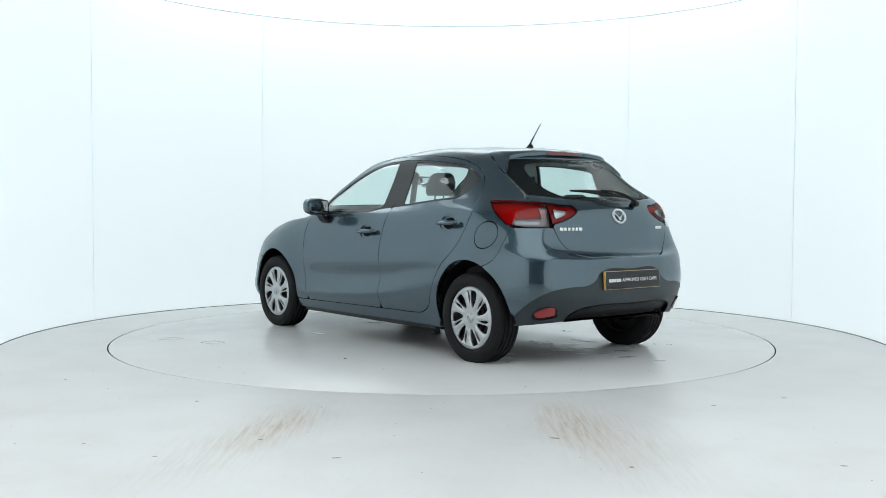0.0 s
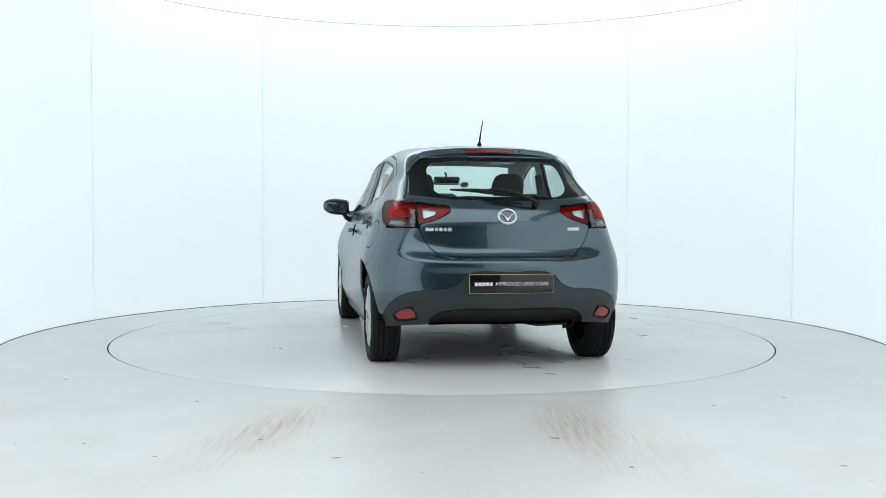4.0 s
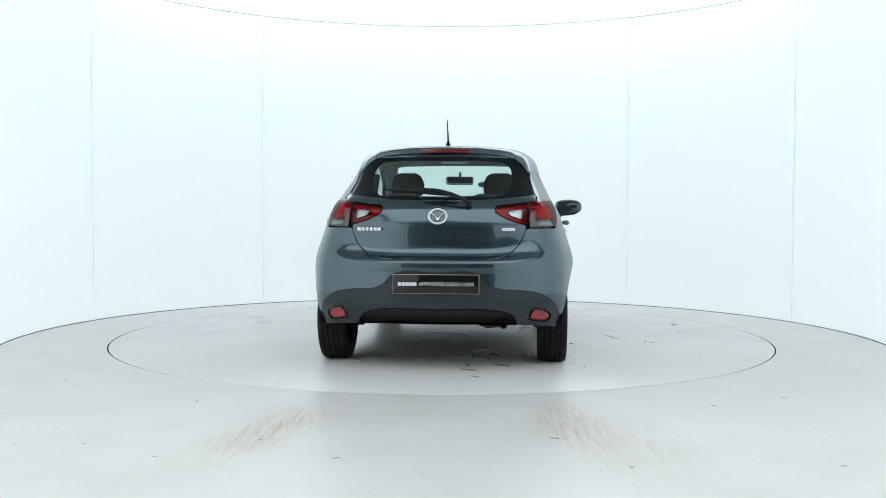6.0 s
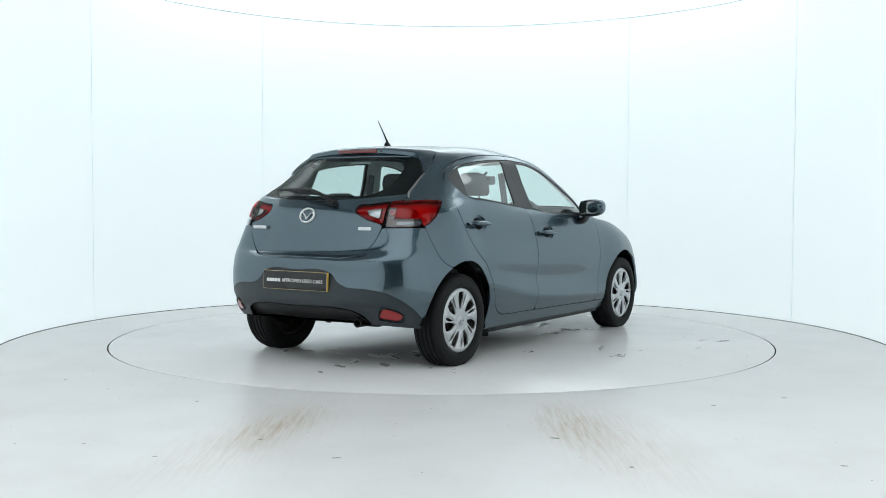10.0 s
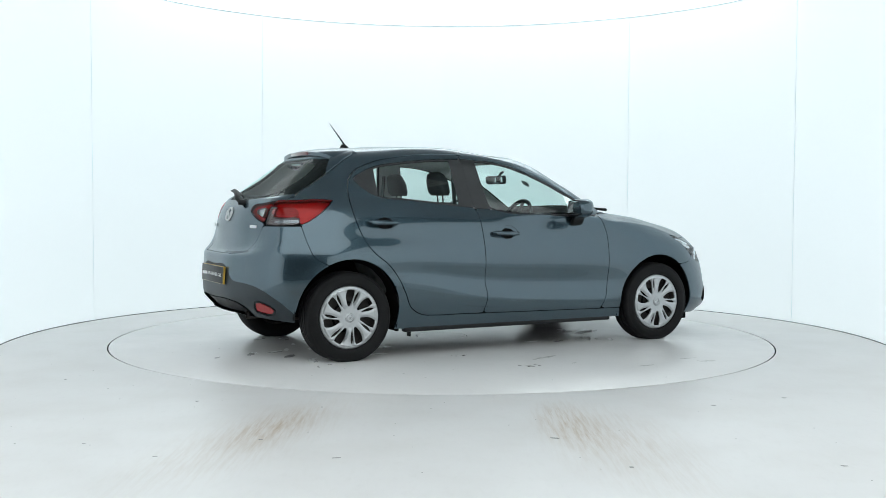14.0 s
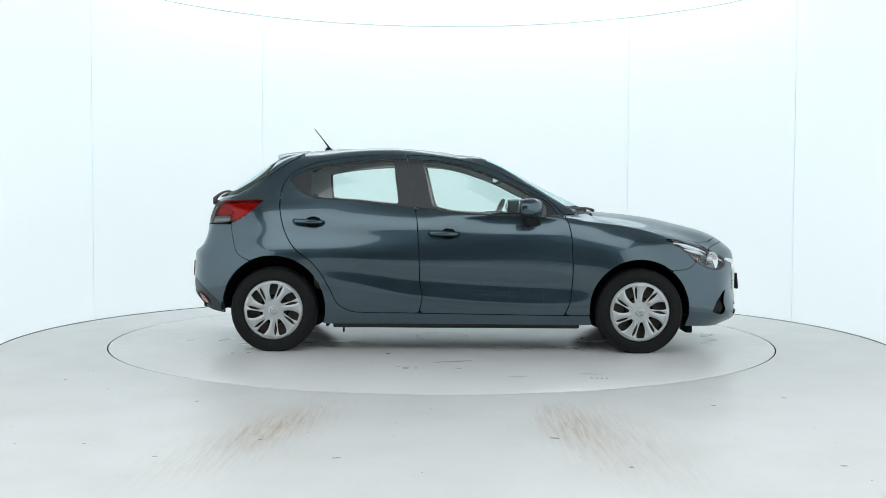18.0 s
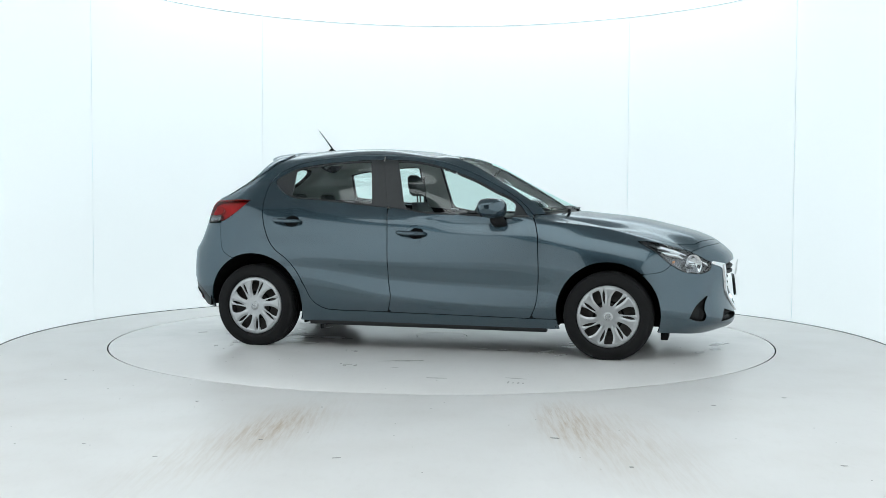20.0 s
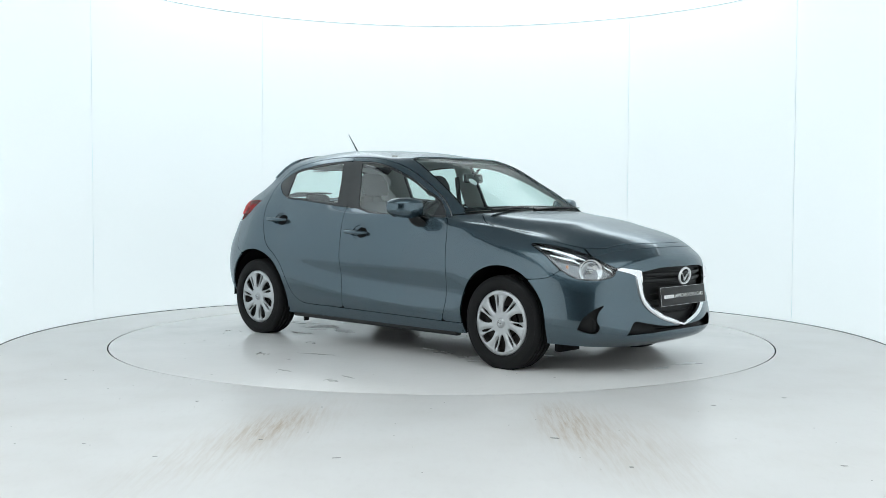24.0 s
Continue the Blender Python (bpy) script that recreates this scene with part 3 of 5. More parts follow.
def loft_skin():
    L = np.array(LINES, float)                                   # lines x controls x 3
    ctrl = [L[:, i] for i in range(L.shape[1])]
    along = np.array(through_points(ctrl, [UPER] * (len(ctrl) - 1), ctrl[1] * FLIP, ctrl[-2] * FLIP))   # u x lines x 3
    rings = [along[:, j] for j in range(L.shape[0])]
    belt = LINES.index(BELT)
    low = through_points(rings[:belt + 1], STEPS[:belt], 2 * rings[0] - rings[1], 2 * rings[belt] - rings[belt - 1])
    top = through_points(rings[belt:], STEPS[belt:], 2 * rings[belt] - rings[belt + 1], rings[-2] * FLIP)
    grid = np.array(low[:-1] + top)                              # v x u x 3
    nv, nu = grid.shape[:2]
    full = np.concatenate([(grid * FLIP)[:, :0:-1], grid], 1)    # right side, then left side
    U = np.concatenate([-np.arange(nu - 1, 0, -1), np.arange(nu)]) / UPER
    vv = []
    for i, s in enumerate(STEPS):
        vv += [i + k / s for k in range(s)]
    V = np.array(vv + [len(STEPS)])
    # normals, with a crease where glass and body meet along the belt
    gu = np.gradient(full, axis=1)
    gu[:, 0] = (full[:, 1] - full[:, 0] * 1)
    gv = np.gradient(full, axis=0)
    n = np.cross(gv, gu)
    n /= np.maximum(np.linalg.norm(n, axis=2, keepdims=True), 1e-9)
    mid = np.array([0.0, 0.0, 0.6])
    if ((full - mid) * n).sum(2).mean() < 0:
        n = -n
    n[-1] = (0, 0, 1)
    n[:, [0, -1]] *= (1, 0, 1)
    n /= np.maximum(np.linalg.norm(n, axis=2, keepdims=True), 1e-9)
    m = full.shape[1]
    idx = np.arange(nv * m).reshape(nv, m)
    idx[:, 0] = idx[:, m - 1]
    idx[-1, :m // 2] = idx[-1, :m // 2:-1]
    a, b, c, d = idx[:-1, :-1], idx[:-1, 1:], idx[1:, 1:], idx[1:, :-1]
    F = np.concatenate([np.stack([a, b, c], -1).reshape(-1, 3), np.stack([a, c, d], -1).reshape(-1, 3)])
    UV = np.stack(np.broadcast_arrays(U[None, :], V[:, None]), -1).reshape(-1, 2)
    P, Nn = full.reshape(-1, 3), n.reshape(-1, 3)
    fn = np.cross(P[F[:, 1]] - P[F[:, 0]], P[F[:, 2]] - P[F[:, 0]])
    if (fn * Nn[F[:, 0]]).sum() < 0:
        F = F[:, ::-1]
    area = np.linalg.norm(fn, axis=1)
    return P, Nn, UV, F[area > 1e-10]


def cut(S, d):
    """What of the skin S lies where d is positive, cut cleanly along d = 0."""
    P, N, UV, F = S
    d = np.where(np.abs(d) < 2e-5, 2e-5, d)
    ins = d > 0
    cnt = ins[F].sum(1)
    keep = F[cnt == 3].tolist()
    A = np.concatenate([P, N, UV], 1)
    extra, seen = [], {}

    def mid(i, j):
        key = (i, j) if i < j else (j, i)
        if key not in seen:
            t = d[i] / (d[i] - d[j])
            extra.append(A[i] * (1 - t) + A[j] * t)
            seen[key] = len(A) + len(extra) - 1
        return seen[key]
    for tri in F[(cnt == 1) | (cnt == 2)]:
        k = [int(x) for x in tri]
        one = sum(bool(ins[i]) for i in k) == 1
        s = next(q for q in range(3) if bool(ins[k[q]]) == one)
        a, b, c = k[s], k[(s + 1) % 3], k[(s + 2) % 3]
        ab, ac = mid(a, b), mid(a, c)
        if one:
            keep.append([a, ab, ac])
        else:
            keep += [[ab, b, c], [ab, c, ac]]
    if not keep:
        return P[:0], N[:0], UV[:0], F[:0]
    A = np.vstack([A, extra]) if extra else A
    F2 = np.array(keep)
    used, inv = np.unique(F2, return_inverse=True)
    A = A[used]
    n = A[:, 3:6] / np.maximum(np.linalg.norm(A[:, 3:6], axis=1, keepdims=True), 1e-9)
    return A[:, :3], n, A[:, 6:8], inv.reshape(-1, 3)


def push(S, depth):
    P, N, UV, F = S
    return P - N * (depth[:, None] if isinstance(depth, np.ndarray) else depth), N, UV, F


def mirrored(S):
    P, N, UV, F = S
    return P * FLIP, N * FLIP, UV * np.array([-1, 1]), F[:, ::-1]


def panel(name, S, mat, parent, label="", fold=0.014, both=False):
    """A sheet part from a piece of skin, its borders folded inwards by fold. both: give it an inner face, as a pane has."""
    P, N, UV, F = S
    verts, norms, faces = [P], [N], F.tolist()
    e = np.concatenate([F[:, [0, 1]], F[:, [1, 2]], F[:, [2, 0]]])
    key = np.sort(e, 1) @ np.array([len(P) + 1, 1])
    _, back, count = np.unique(key, return_inverse=True, return_counts=True)
    rim = e[count[back.ravel()] == 1].tolist()
    if fold and rim:
        base = len(P)
        add_v, add_n = [], []
        for i, j in rim:
            d = P[j] - P[i]
            o = np.cross(d, N[i])
            o = o / max(np.linalg.norm(o), 1e-9)
            k = base + len(add_v)
            add_v += [P[i], P[j], P[j] - N[j] * fold, P[i] - N[i] * fold]
            add_n += [o * 0.8 + N[i] * 0.6, o * 0.8 + N[j] * 0.6, o, o]
            faces.append([k + 1, k, k + 3, k + 2])
        verts.append(np.array(add_v))
        norms.append(np.array(add_n))
    return part(name, mesh_of(name, np.vstack(verts), faces, mat, np.vstack(norms)), mat, parent, label)


SKIN = loft_skin()
X, Y, Z = SKIN[0].T
AY = np.abs(Y)
UU, VV = np.abs(SKIN[2][:, 0]), SKIN[2][:, 1]
XZ, YZ, XY = SKIN[0][:, [0, 2]], np.stack([AY, Z], 1), np.stack([X, AY], 1)
QZ = np.stack([.722 * X - .692 * AY, Z], 1)              # across the front corner
G = 0.0031                                               # half a panel gap
HUB_X, HUB_Z = 1.287, 0.293

arch = np.minimum(np.hypot(X + HUB_X, Z - .315) - .362, np.hypot(X - HUB_X, Z - .31) - .348)
side = np.minimum(UU - 3.2, 9.3 - UU) * 0.1
tail_side = np.minimum(9.9 - UU, UU - 4) * .1
rear = (UU - 8.35) * 0.15
front = (4.6 - UU) * 0.15

B_LINE = [(-.356, 1.395), (-.308, 1.087), (-.281, .948), (-.268, .81), (-.259, .61), (-.255, .49), (-.239, .389), (-.264, .274)]
rear_door = inside(glide([(-1.20, 1.24), (-1.05, 1.322), (-.85, 1.367), (-.64, 1.388), (-.356, 1.395), *B_LINE, (-.264, .274), (-.43, .277), (-.63, .277), (-.75, .288), (-.83, .335), (-.888, .447), (-.948, .554), (-1.028, .646), (-1.108, .706), (-1.16, .765), (-1.203, .845), (-1.239, .964), (-1.251, 1.084), (-1.235, 1.183)], closed=True), XZ)
front_door = inside(glide([(-.356, 1.395), (-.115, 1.379), (.088, 1.343), (.29, 1.275), (.454, 1.195), (.60, 1.112), (.701, 1.032), (.769, .953), (.801, .854), (.811, .735), (.813, .497), (.791, .337), (.757, .262), (.757, .262), (.3, .268), (-.264, .274), *B_LINE[::-1]], closed=True), XZ)
rear_black = inside(glide([(-1.186, 1.212), (-1.122, 1.256), (-1.041, 1.292), (-.839, 1.330), (-.637, 1.351), (-.444, 1.360), (-.31, 1.362), (-.31, 1.362), (-.28, 1.018), (-.28, 1.018), (-.407, 1.027), (-.637, 1.050), (-.839, 1.070), (-1.041, 1.093), (-1.122, 1.135)], closed=True), XZ)
front_black = inside(glide([(-.36, 1.362), (-.251, 1.358), (-.114, 1.350), (.007, 1.330), (.168, 1.281), (.37, 1.200), (.491, 1.137), (.612, 1.079), (.672, 1.028), (.727, .962), (.727, .962), (.708, .946), (.572, .947), (.39, .953), (.19, .966), (-.032, .982), (-.161, 1.007), (-.31, 1.018), (-.31, 1.018)], closed=True), XZ)
upper = (VV - 6.3) * .05
rear_black, front_black = (np.minimum(np.minimum(k, side), upper) for k in (rear_black, front_black))
rear_door, front_door = np.minimum(rear_door, tail_side), np.minimum(front_door, (UU - 3.6) * .1)
# keep the windscreen and roof out of the side pieces
flank = np.minimum(AY - np.where(Z > .98, .50, .3), 1)
rear_door, front_door, rear_black, front_black = (np.minimum(k, flank) for k in (rear_door, front_door, rear_black, front_black))

slant = lambda x0, z0, x1, z1: ((X - x0) * (z1 - z0) - (Z - z0) * (x1 - x0)) / math.hypot(x1 - x0, z1 - z0)
rear_pane = np.minimum(np.minimum(rear_black - .011, X + 1.035), slant(-.452, 1.36, -.410, 1.03))
front_pane = np.minimum(np.minimum(front_black - .011, .635 - X), slant(-.247, 1.36, -.165, 1.0) * -1)

bonnet = np.minimum(inside(glide([(1.0, -.2), (1.0, 0), (.99, .36), (.955, .55), (.945, .60), (.945, .60), (1.03, .665), (1.14, .70), (1.30, .713), (1.48, .672), (1.68, .575), (1.84, .455), (1.84, .455), (1.915, .32), (1.96, .15), (1.97, 0), (1.97, -.2)], closed=True), XY), np.minimum(VV - 4.2, 7.01 - VV) * .1)
headlamp = np.minimum(inside(glide([(.555, .798), (.655, .797), (.751, .778), (.925, .725), (1.02, .674), (1.065, .655), (1.065, .655), (1.044, .613), (.978, .588), (.874, .584), (.787, .601), (.70, .66), (.63, .733)], closed=True), QZ), (4.4 - UU) * .1)
headlamp = np.minimum(headlamp, AY - .2)
grille = np.minimum(inside(glide([(-.3, .655), (0, .657), (.25, .652), (.385, .628), (.385, .628), (.375, .54), (.335, .45), (.24, .375), (.10, .325), (0, .305), (0, .305), (-.1, .325), (-.24, .375), (-.3, .41), (-.3, .41)], closed=True), YZ), (2.6 - UU) * .2)
intake = np.minimum(inside(glide([(-.3, .298), (0, .286), (.25, .300), (.37, .322), (.37, .322), (.428, .333), (.490, .250), (.490, .250), (.35, .256), (.2, .262), (0, .264), (-.3, .258)], closed=True), YZ), (2.7 - UU) * .2)
fog = np.minimum(inside(glide([(.995, .445), (.995, .445), (.912, .408), (.844, .353), (.812, .288), (.812, .288), (.879, .268), (.935, .272), (.948, .30), (.930, .345), (.945, .395)], closed=True), QZ), (3.6 - UU) * .1)
fog = np.minimum(fog, AY - .3)
front_bumper = np.minimum(inside(glide([(1.30, .62), (1.30, .62), (1.56, .585), (1.64, .60), (1.70, .645), (1.70, .645), (1.80, .715), (2.3, .80), (2.3, .80), (2.3, 0), (2.3, 0), (1.30, 0), (1.30, 0)], closed=True), XZ), front)
front_bumper = np.minimum(front_bumper, np.minimum(-bonnet, -headlamp))
fender = np.minimum(np.minimum(X - .76, (VV - .3) * .1), np.minimum((UU - 2.0) * .1, (7.0 - VV) * .1))
fender = np.minimum(np.minimum(fender, np.minimum(-front_door, -front_bumper)), np.minimum(-bonnet, -headlamp))
fender = np.minimum(fender, np.minimum(AY - .5, Z - .262))

hatch_low = np.minimum(inside(glide([(-.3, 1.16), (-.3, 1.16), (.55, 1.16), (.55, 1.16), (.597, 1.113), (.610, 1.074), (.610, 1.062), (.610, 1.062), (.569, 1.06), (.569, 1.06), (.552, .914), (.519, .819), (.48, .767), (.427, .727), (.357, .708), (.2, .705), (-.3, .703), (-.3, .703)], closed=True), YZ), rear)
hatch_top = np.minimum(inside(glide([(-1.09, 1.60), (-1.09, 1.60), (-1.09, 1.43), (-1.12, 1.398), (-1.222, 1.340), (-1.262, 1.312), (-1.365, 1.240), (-1.455, 1.181), (-1.573, 1.114), (-1.573, 1.114), (-1.60, 1.085), (-1.60, 1.085), (-2.3, 1.085), (-2.3, 1.085), (-2.3, 1.60), (-2.3, 1.60)], closed=True), XZ), (UU - 7.6) * .15)
tail = np.maximum(hatch_low, hatch_top)
rear_screen = np.minimum(inside(glide([(-.3, 1.358), (0, 1.358), (.41, 1.354), (.465, 1.352), (.465, 1.352), (.50, 1.326), (.535, 1.287), (.566, 1.243), (.566, 1.243), (.64, 1.20), (.64, 1.115), (.597, 1.110), (.555, 1.103), (.50, 1.096), (.396, 1.085), (.26, 1.075), (0, 1.070), (-.3, 1.073)], closed=True), YZ), rear)
rear_screen = np.minimum(rear_screen, np.maximum(hatch_top, hatch_low) - .004)
clear_view = np.minimum(inside(glide([(-.3, 1.330), (0, 1.331), (.34, 1.326), (.405, 1.316), (.440, 1.285), (.452, 1.24), (.452, 1.19), (.444, 1.15), (.41, 1.118), (.2, 1.100), (0, 1.096), (-.3, 1.10)], closed=True), YZ), rear)
tail_lamp = np.minimum(inside(glide([(-1.366, 1.066), (-1.366, 1.066), (-1.47, 1.070), (-1.60, 1.064), (-2.0, 1.056), (-2.0, 1.056), (-2.0, .905), (-2.0, .905), (-1.66, .898), (-1.596, .906), (-1.475, .971)], closed=True), XZ), AY - .562)
tail_lamp = np.minimum(tail_lamp, (UU - 7) * .1)
inner_lamp = np.minimum(inside(glide([(.554, 1.057), (.554, 1.057), (.45, 1.040), (.356, 1.019), (.356, 1.000), (.39, .973), (.436, .950), (.549, .915), (.549, .915)], closed=True), YZ), rear)
rear_bumper = np.minimum(inside(glide([(-1.30, .62), (-1.30, .62), (-1.455, .645), (-1.535, .692), (-1.572, .784), (-1.597, .893), (-1.597, .893), (-2.3, .893), (-2.3, .893), (-2.3, 0), (-2.3, 0), (-1.30, 0), (-1.30, 0)], closed=True), XZ), (UU - 7.4) * .15)
rear_bumper = np.minimum(np.minimum(rear_bumper, -tail), np.minimum(-tail_lamp, .9 - Z))
lower_trim = np.minimum(inside(glide([(-.3, .627), (0, .626), (.25, .620), (.29, .60), (.315, .565), (.36, .538), (.529, .518), (.633, .496), (.703, .454), (.745, .40), (.765, .33), (.78, .1), (.78, .1), (-.3, .1), (-.3, .1)], closed=True), YZ), rear)
diffuser = np.minimum(inside(glide([(-.3, .398), (0, .398), (.36, .392), (.42, .380), (.475, .345), (.50, .24), (.50, .24), (-.3, .24), (-.3, .24)], closed=True), YZ), rear)
reflector = np.minimum(inside(glide([(.695, .345), (.635, .394), (.60, .396), (.60, .396), (.567, .337), (.567, .337), (.688, .334)], closed=True), YZ), rear)
fuel = np.minimum(.088 - np.hypot((X + 1.425) * .95, Z - .845), 1)
windscreen = np.minimum(np.minimum((VV - 7.10) * .2, (9.03 - VV) * .2), (3.12 - UU) * .1)
cowl = np.minimum(np.minimum(7.10 - VV, VV - 6.88) * .2, (3.5 - UU) * .1)
cowl = np.minimum(cowl, -bonnet)


def both(d, q=1):
    return np.minimum(d, Y * q)


car = tagged(new("hatchback_car"), "dark blue-grey metallic five-door hatchback with silver wheel covers on the turntable", "car")

holes = [rear_door, front_door, bonnet, headlamp, front_bumper, fender, tail, tail_lamp, rear_bumper, windscreen, cowl, rear_screen]
shell = arch.copy()
for h in holes:
    shell = np.minimum(shell, -h)
shell_l = np.minimum(shell, np.where(Y > 0, -fuel, 1))
panel("body_shell", cut(SKIN, shell_l - G), PAINT, car, "dark blue-grey roof, pillars, quarters and sills")
panel("fuel_flap", cut(SKIN, np.where(Y > 0, np.minimum(fuel, shell), -1) - G), PAINT, car)
panel("bonnet", cut(SKIN, bonnet - G), PAINT, car, "dark blue-grey bonnet with raised edges")
panel("front_bumper", cut(SKIN, np.minimum(np.minimum(front_bumper, arch), -np.maximum(np.maximum(grille, intake), fog)) - .0006), PAINT, car)
bumper = panel("rear_bumper", cut(SKIN, np.minimum(np.minimum(rear_bumper, arch), -lower_trim) - G * .15), PAINT, car)
panel("lower_trim", push(cut(SKIN, np.minimum(np.minimum(np.minimum(lower_trim, rear_bumper), arch), -np.maximum(diffuser, reflector)) - G * .15), 0.006), TRIM, bumper, "dull grey lower bumper")
panel("diffuser", push(cut(SKIN, np.minimum(np.minimum(diffuser, rear_bumper), arch)), 0.03), BLACK, bumper, "black plastic skirt", fold=-.03)
fin = np.minimum(np.minimum(hatch_top, -rear_screen), np.minimum(np.minimum(1.405 - Z, Z - 1.238), AY - .43))
tailgate = panel("tailgate", cut(SKIN, np.minimum(np.minimum(tail, -fin), -np.maximum(rear_screen, inner_lamp)) - .0045), PAINT, car)
for q in (1, -1):
    panel("side_fin", push(cut(SKIN, np.minimum(fin, Y * q) - .001), -.011), PAINT, tailgate, "body-coloured fin under the spoiler", fold=.022)
panel("rear_window", push(cut(SKIN, rear_screen - .001), .003), GLASS, tailgate, "tinted heated rear window", fold=.004).visible_shadow = False
band = np.minimum(rear_screen - .001, -clear_view)
panel("window_border", push(cut(SKIN, band), .0065), CERAMIC, tailgate, "black ceramic border of the rear window", fold=0)
glass = panel("windscreen", push(cut(SKIN, windscreen), .003), SCREEN, car, "clear green-tinted windscreen", fold=.004)
glass.visible_shadow = False
panel("cowl_panel", push(cut(SKIN, cowl), .012), BLACK, car, "black plastic cowl below the windscreen")
panel("screen_border", push(cut(SKIN, np.minimum(windscreen, .022 - windscreen)), .0065), CERAMIC, glass, fold=0)
for q in (1, -1):
    panel("front_fender", cut(SKIN, both(np.minimum(fender, arch), q) - G), PAINT, car)
    for nm, door_d, black_d, pane_d, grip in (("front_door", front_door, front_black, front_pane, (-.085, .838)), ("rear_door", rear_door, rear_black, rear_pane, (-1.035, .918))):
        cup = 1 - np.hypot((X - grip[0] - .025) / .076, (Z - grip[1]) / .052)
        door = panel(nm, cut(SKIN, both(np.minimum(np.minimum(np.minimum(door_d, arch), -black_d), -cup * .05), q) - G), PAINT, car)
        S = cut(SKIN, both(np.minimum(cup * .05 + .005, .5), q))
        c2 = 1 - np.hypot((S[0][:, 0] - grip[0] - .025) / .076, (S[0][:, 2] - grip[1]) / .052)
        panel("handle_cup", push(S, 0.046 * np.clip(c2, 0, 1) ** .6), PAINT, door, fold=0)
        frame_d = np.minimum(np.minimum(black_d, door_d), -pane_d)
        if nm == "rear_door":
            frame_d = np.minimum(frame_d, black_d)
        panel("window_frame", push(cut(SKIN, both(frame_d, q) - .0005), .002), PILLAR, door, "charcoal window frame and pillar film", fold=.012)
        panel("window_pane", push(cut(SKIN, both(pane_d, q)), .007), SIDEGLASS, door, fold=.004).visible_shadow = False
    # lamps: a clear cover over a bowl
    lamp = panel("headlamp", push(cut(SKIN, both(headlamp, q) - .002), .001), LENS, car, "clear headlamp with chrome reflectors", fold=.006)
    lamp.visible_shadow = False
    panel("lamp_bowl", push(cut(SKIN, both(headlamp, q) - .002), .034), GREYBOWL, lamp, fold=-.032)
    panel("lamp_bezel", push(cut(SKIN, both(np.minimum(np.minimum(headlamp, .011 - headlamp), .70 - Z), q)), .004), GLOSSBLACK, lamp, fold=.02)
    strip = np.minimum(tail_lamp - .006, np.maximum(np.minimum(.950 - Z, np.minimum(-1.602 - X, .725 - AY)), np.minimum(.606 - AY, 1.018 - Z)))
    back = panel("tail_lamp", push(cut(SKIN, both(np.minimum(tail_lamp, -strip), q) - .002), -.002), REDLENS, car, "red tail lamp with a clear lower strip", fold=.008)
    back.visible_shadow = False
    panel("lamp_bowl", push(cut(SKIN, both(np.minimum(tail_lamp, -strip), q) - .002), .03), DEEPBOWL, back, fold=-.028)
    panel("lamp_bezel", push(cut(SKIN, both(np.minimum(tail_lamp, .005 - tail_lamp), q)), -.001), REDDARK, back, fold=.01)
    panel("clear_strip", push(cut(SKIN, both(strip, q)), -.003), LENS, back, "clear lower lens", fold=.01).visible_shadow = False
    panel("strip_bowl", push(cut(SKIN, both(strip, q)), .014), SMOKED, back, fold=-.014)
    white = np.minimum(np.minimum(strip - .004, np.minimum(.937 - Z, Z - .917)), AY - .622)
    panel("strip_reflector", push(cut(SKIN, both(white, q)), .008), GREYBOWL, back, "silvery reflector behind the clear strip", fold=.008)
    pool = .05 * (1 - np.hypot((X + 1.675) / .075, (Z - .990) / .036))
    panel("lamp_core", push(cut(SKIN, both(np.minimum(pool, tail_lamp - .01), q)), .012), REDGLOW, back, fold=.016)
    clear_d = np.minimum(inside(np.array([(.522, 1.014), (.432, 1.000), (.450, .974), (.522, .950)]), YZ), rear)
    gem = panel("inner_lamp", push(cut(SKIN, both(np.minimum(inner_lamp, -clear_d), q) - .001), -.002), REDLENS, tailgate, "red inner lamp with a clear block", fold=.008)
    gem.visible_shadow = False
    panel("lamp_bowl", push(cut(SKIN, both(np.minimum(inner_lamp, -clear_d), q) - .002), .022), REDGLOW, gem, fold=-.02)
    panel("reverse_lens", push(cut(SKIN, both(clear_d, q)), -.002), LENS, gem, "clear reversing lens", fold=.006).visible_shadow = False
    panel("reverse_bowl", push(cut(SKIN, both(clear_d, q)), .018), SATIN, gem, fold=-.018)
    panel("bumper_reflector", push(cut(SKIN, both(np.minimum(reflector, rear_bumper), q)), .004), REDGLOW, bumper, "red bumper reflector", fold=.01)
    panel("reflector_bezel", push(cut(SKIN, both(np.minimum(np.minimum(reflector + .010, rear_bumper), .002 - reflector), q)), .012), BLACK, bumper, fold=-.012)
    panel("fog_recess", push(cut(SKIN, both(np.minimum(fog, front_bumper), q)), .03), BLACK, car, "black fog lamp recess", fold=-.03)
panel("grille", push(cut(SKIN, np.minimum(grille, front_bumper + .05)), .05), BLACK, car, "black front grille", fold=-.05)
panel("lower_intake", push(cut(SKIN, intake), .06), BLACK, car, "black lower air intake", fold=-.06)

# inner lining: dark below the belt, pale trim above it
openings = np.maximum.reduce([rear_pane + .016, front_pane + .014, windscreen - .03, clear_view + .02, headlamp, tail_lamp, grille, intake, fog, diffuser, inner_lamp])
inner = np.minimum(np.minimum(arch - .004, -openings), .5)
panel("inner_body", push(cut(SKIN, np.minimum(inner, (7.0 - VV) * .1)), .018), GAP, car, "dark inner body", fold=0)
panel("headlining", push(cut(SKIN, np.minimum(inner, (VV - 7.0) * .1)), .024), LINING, car, "pale grey cabin lining", fold=0)


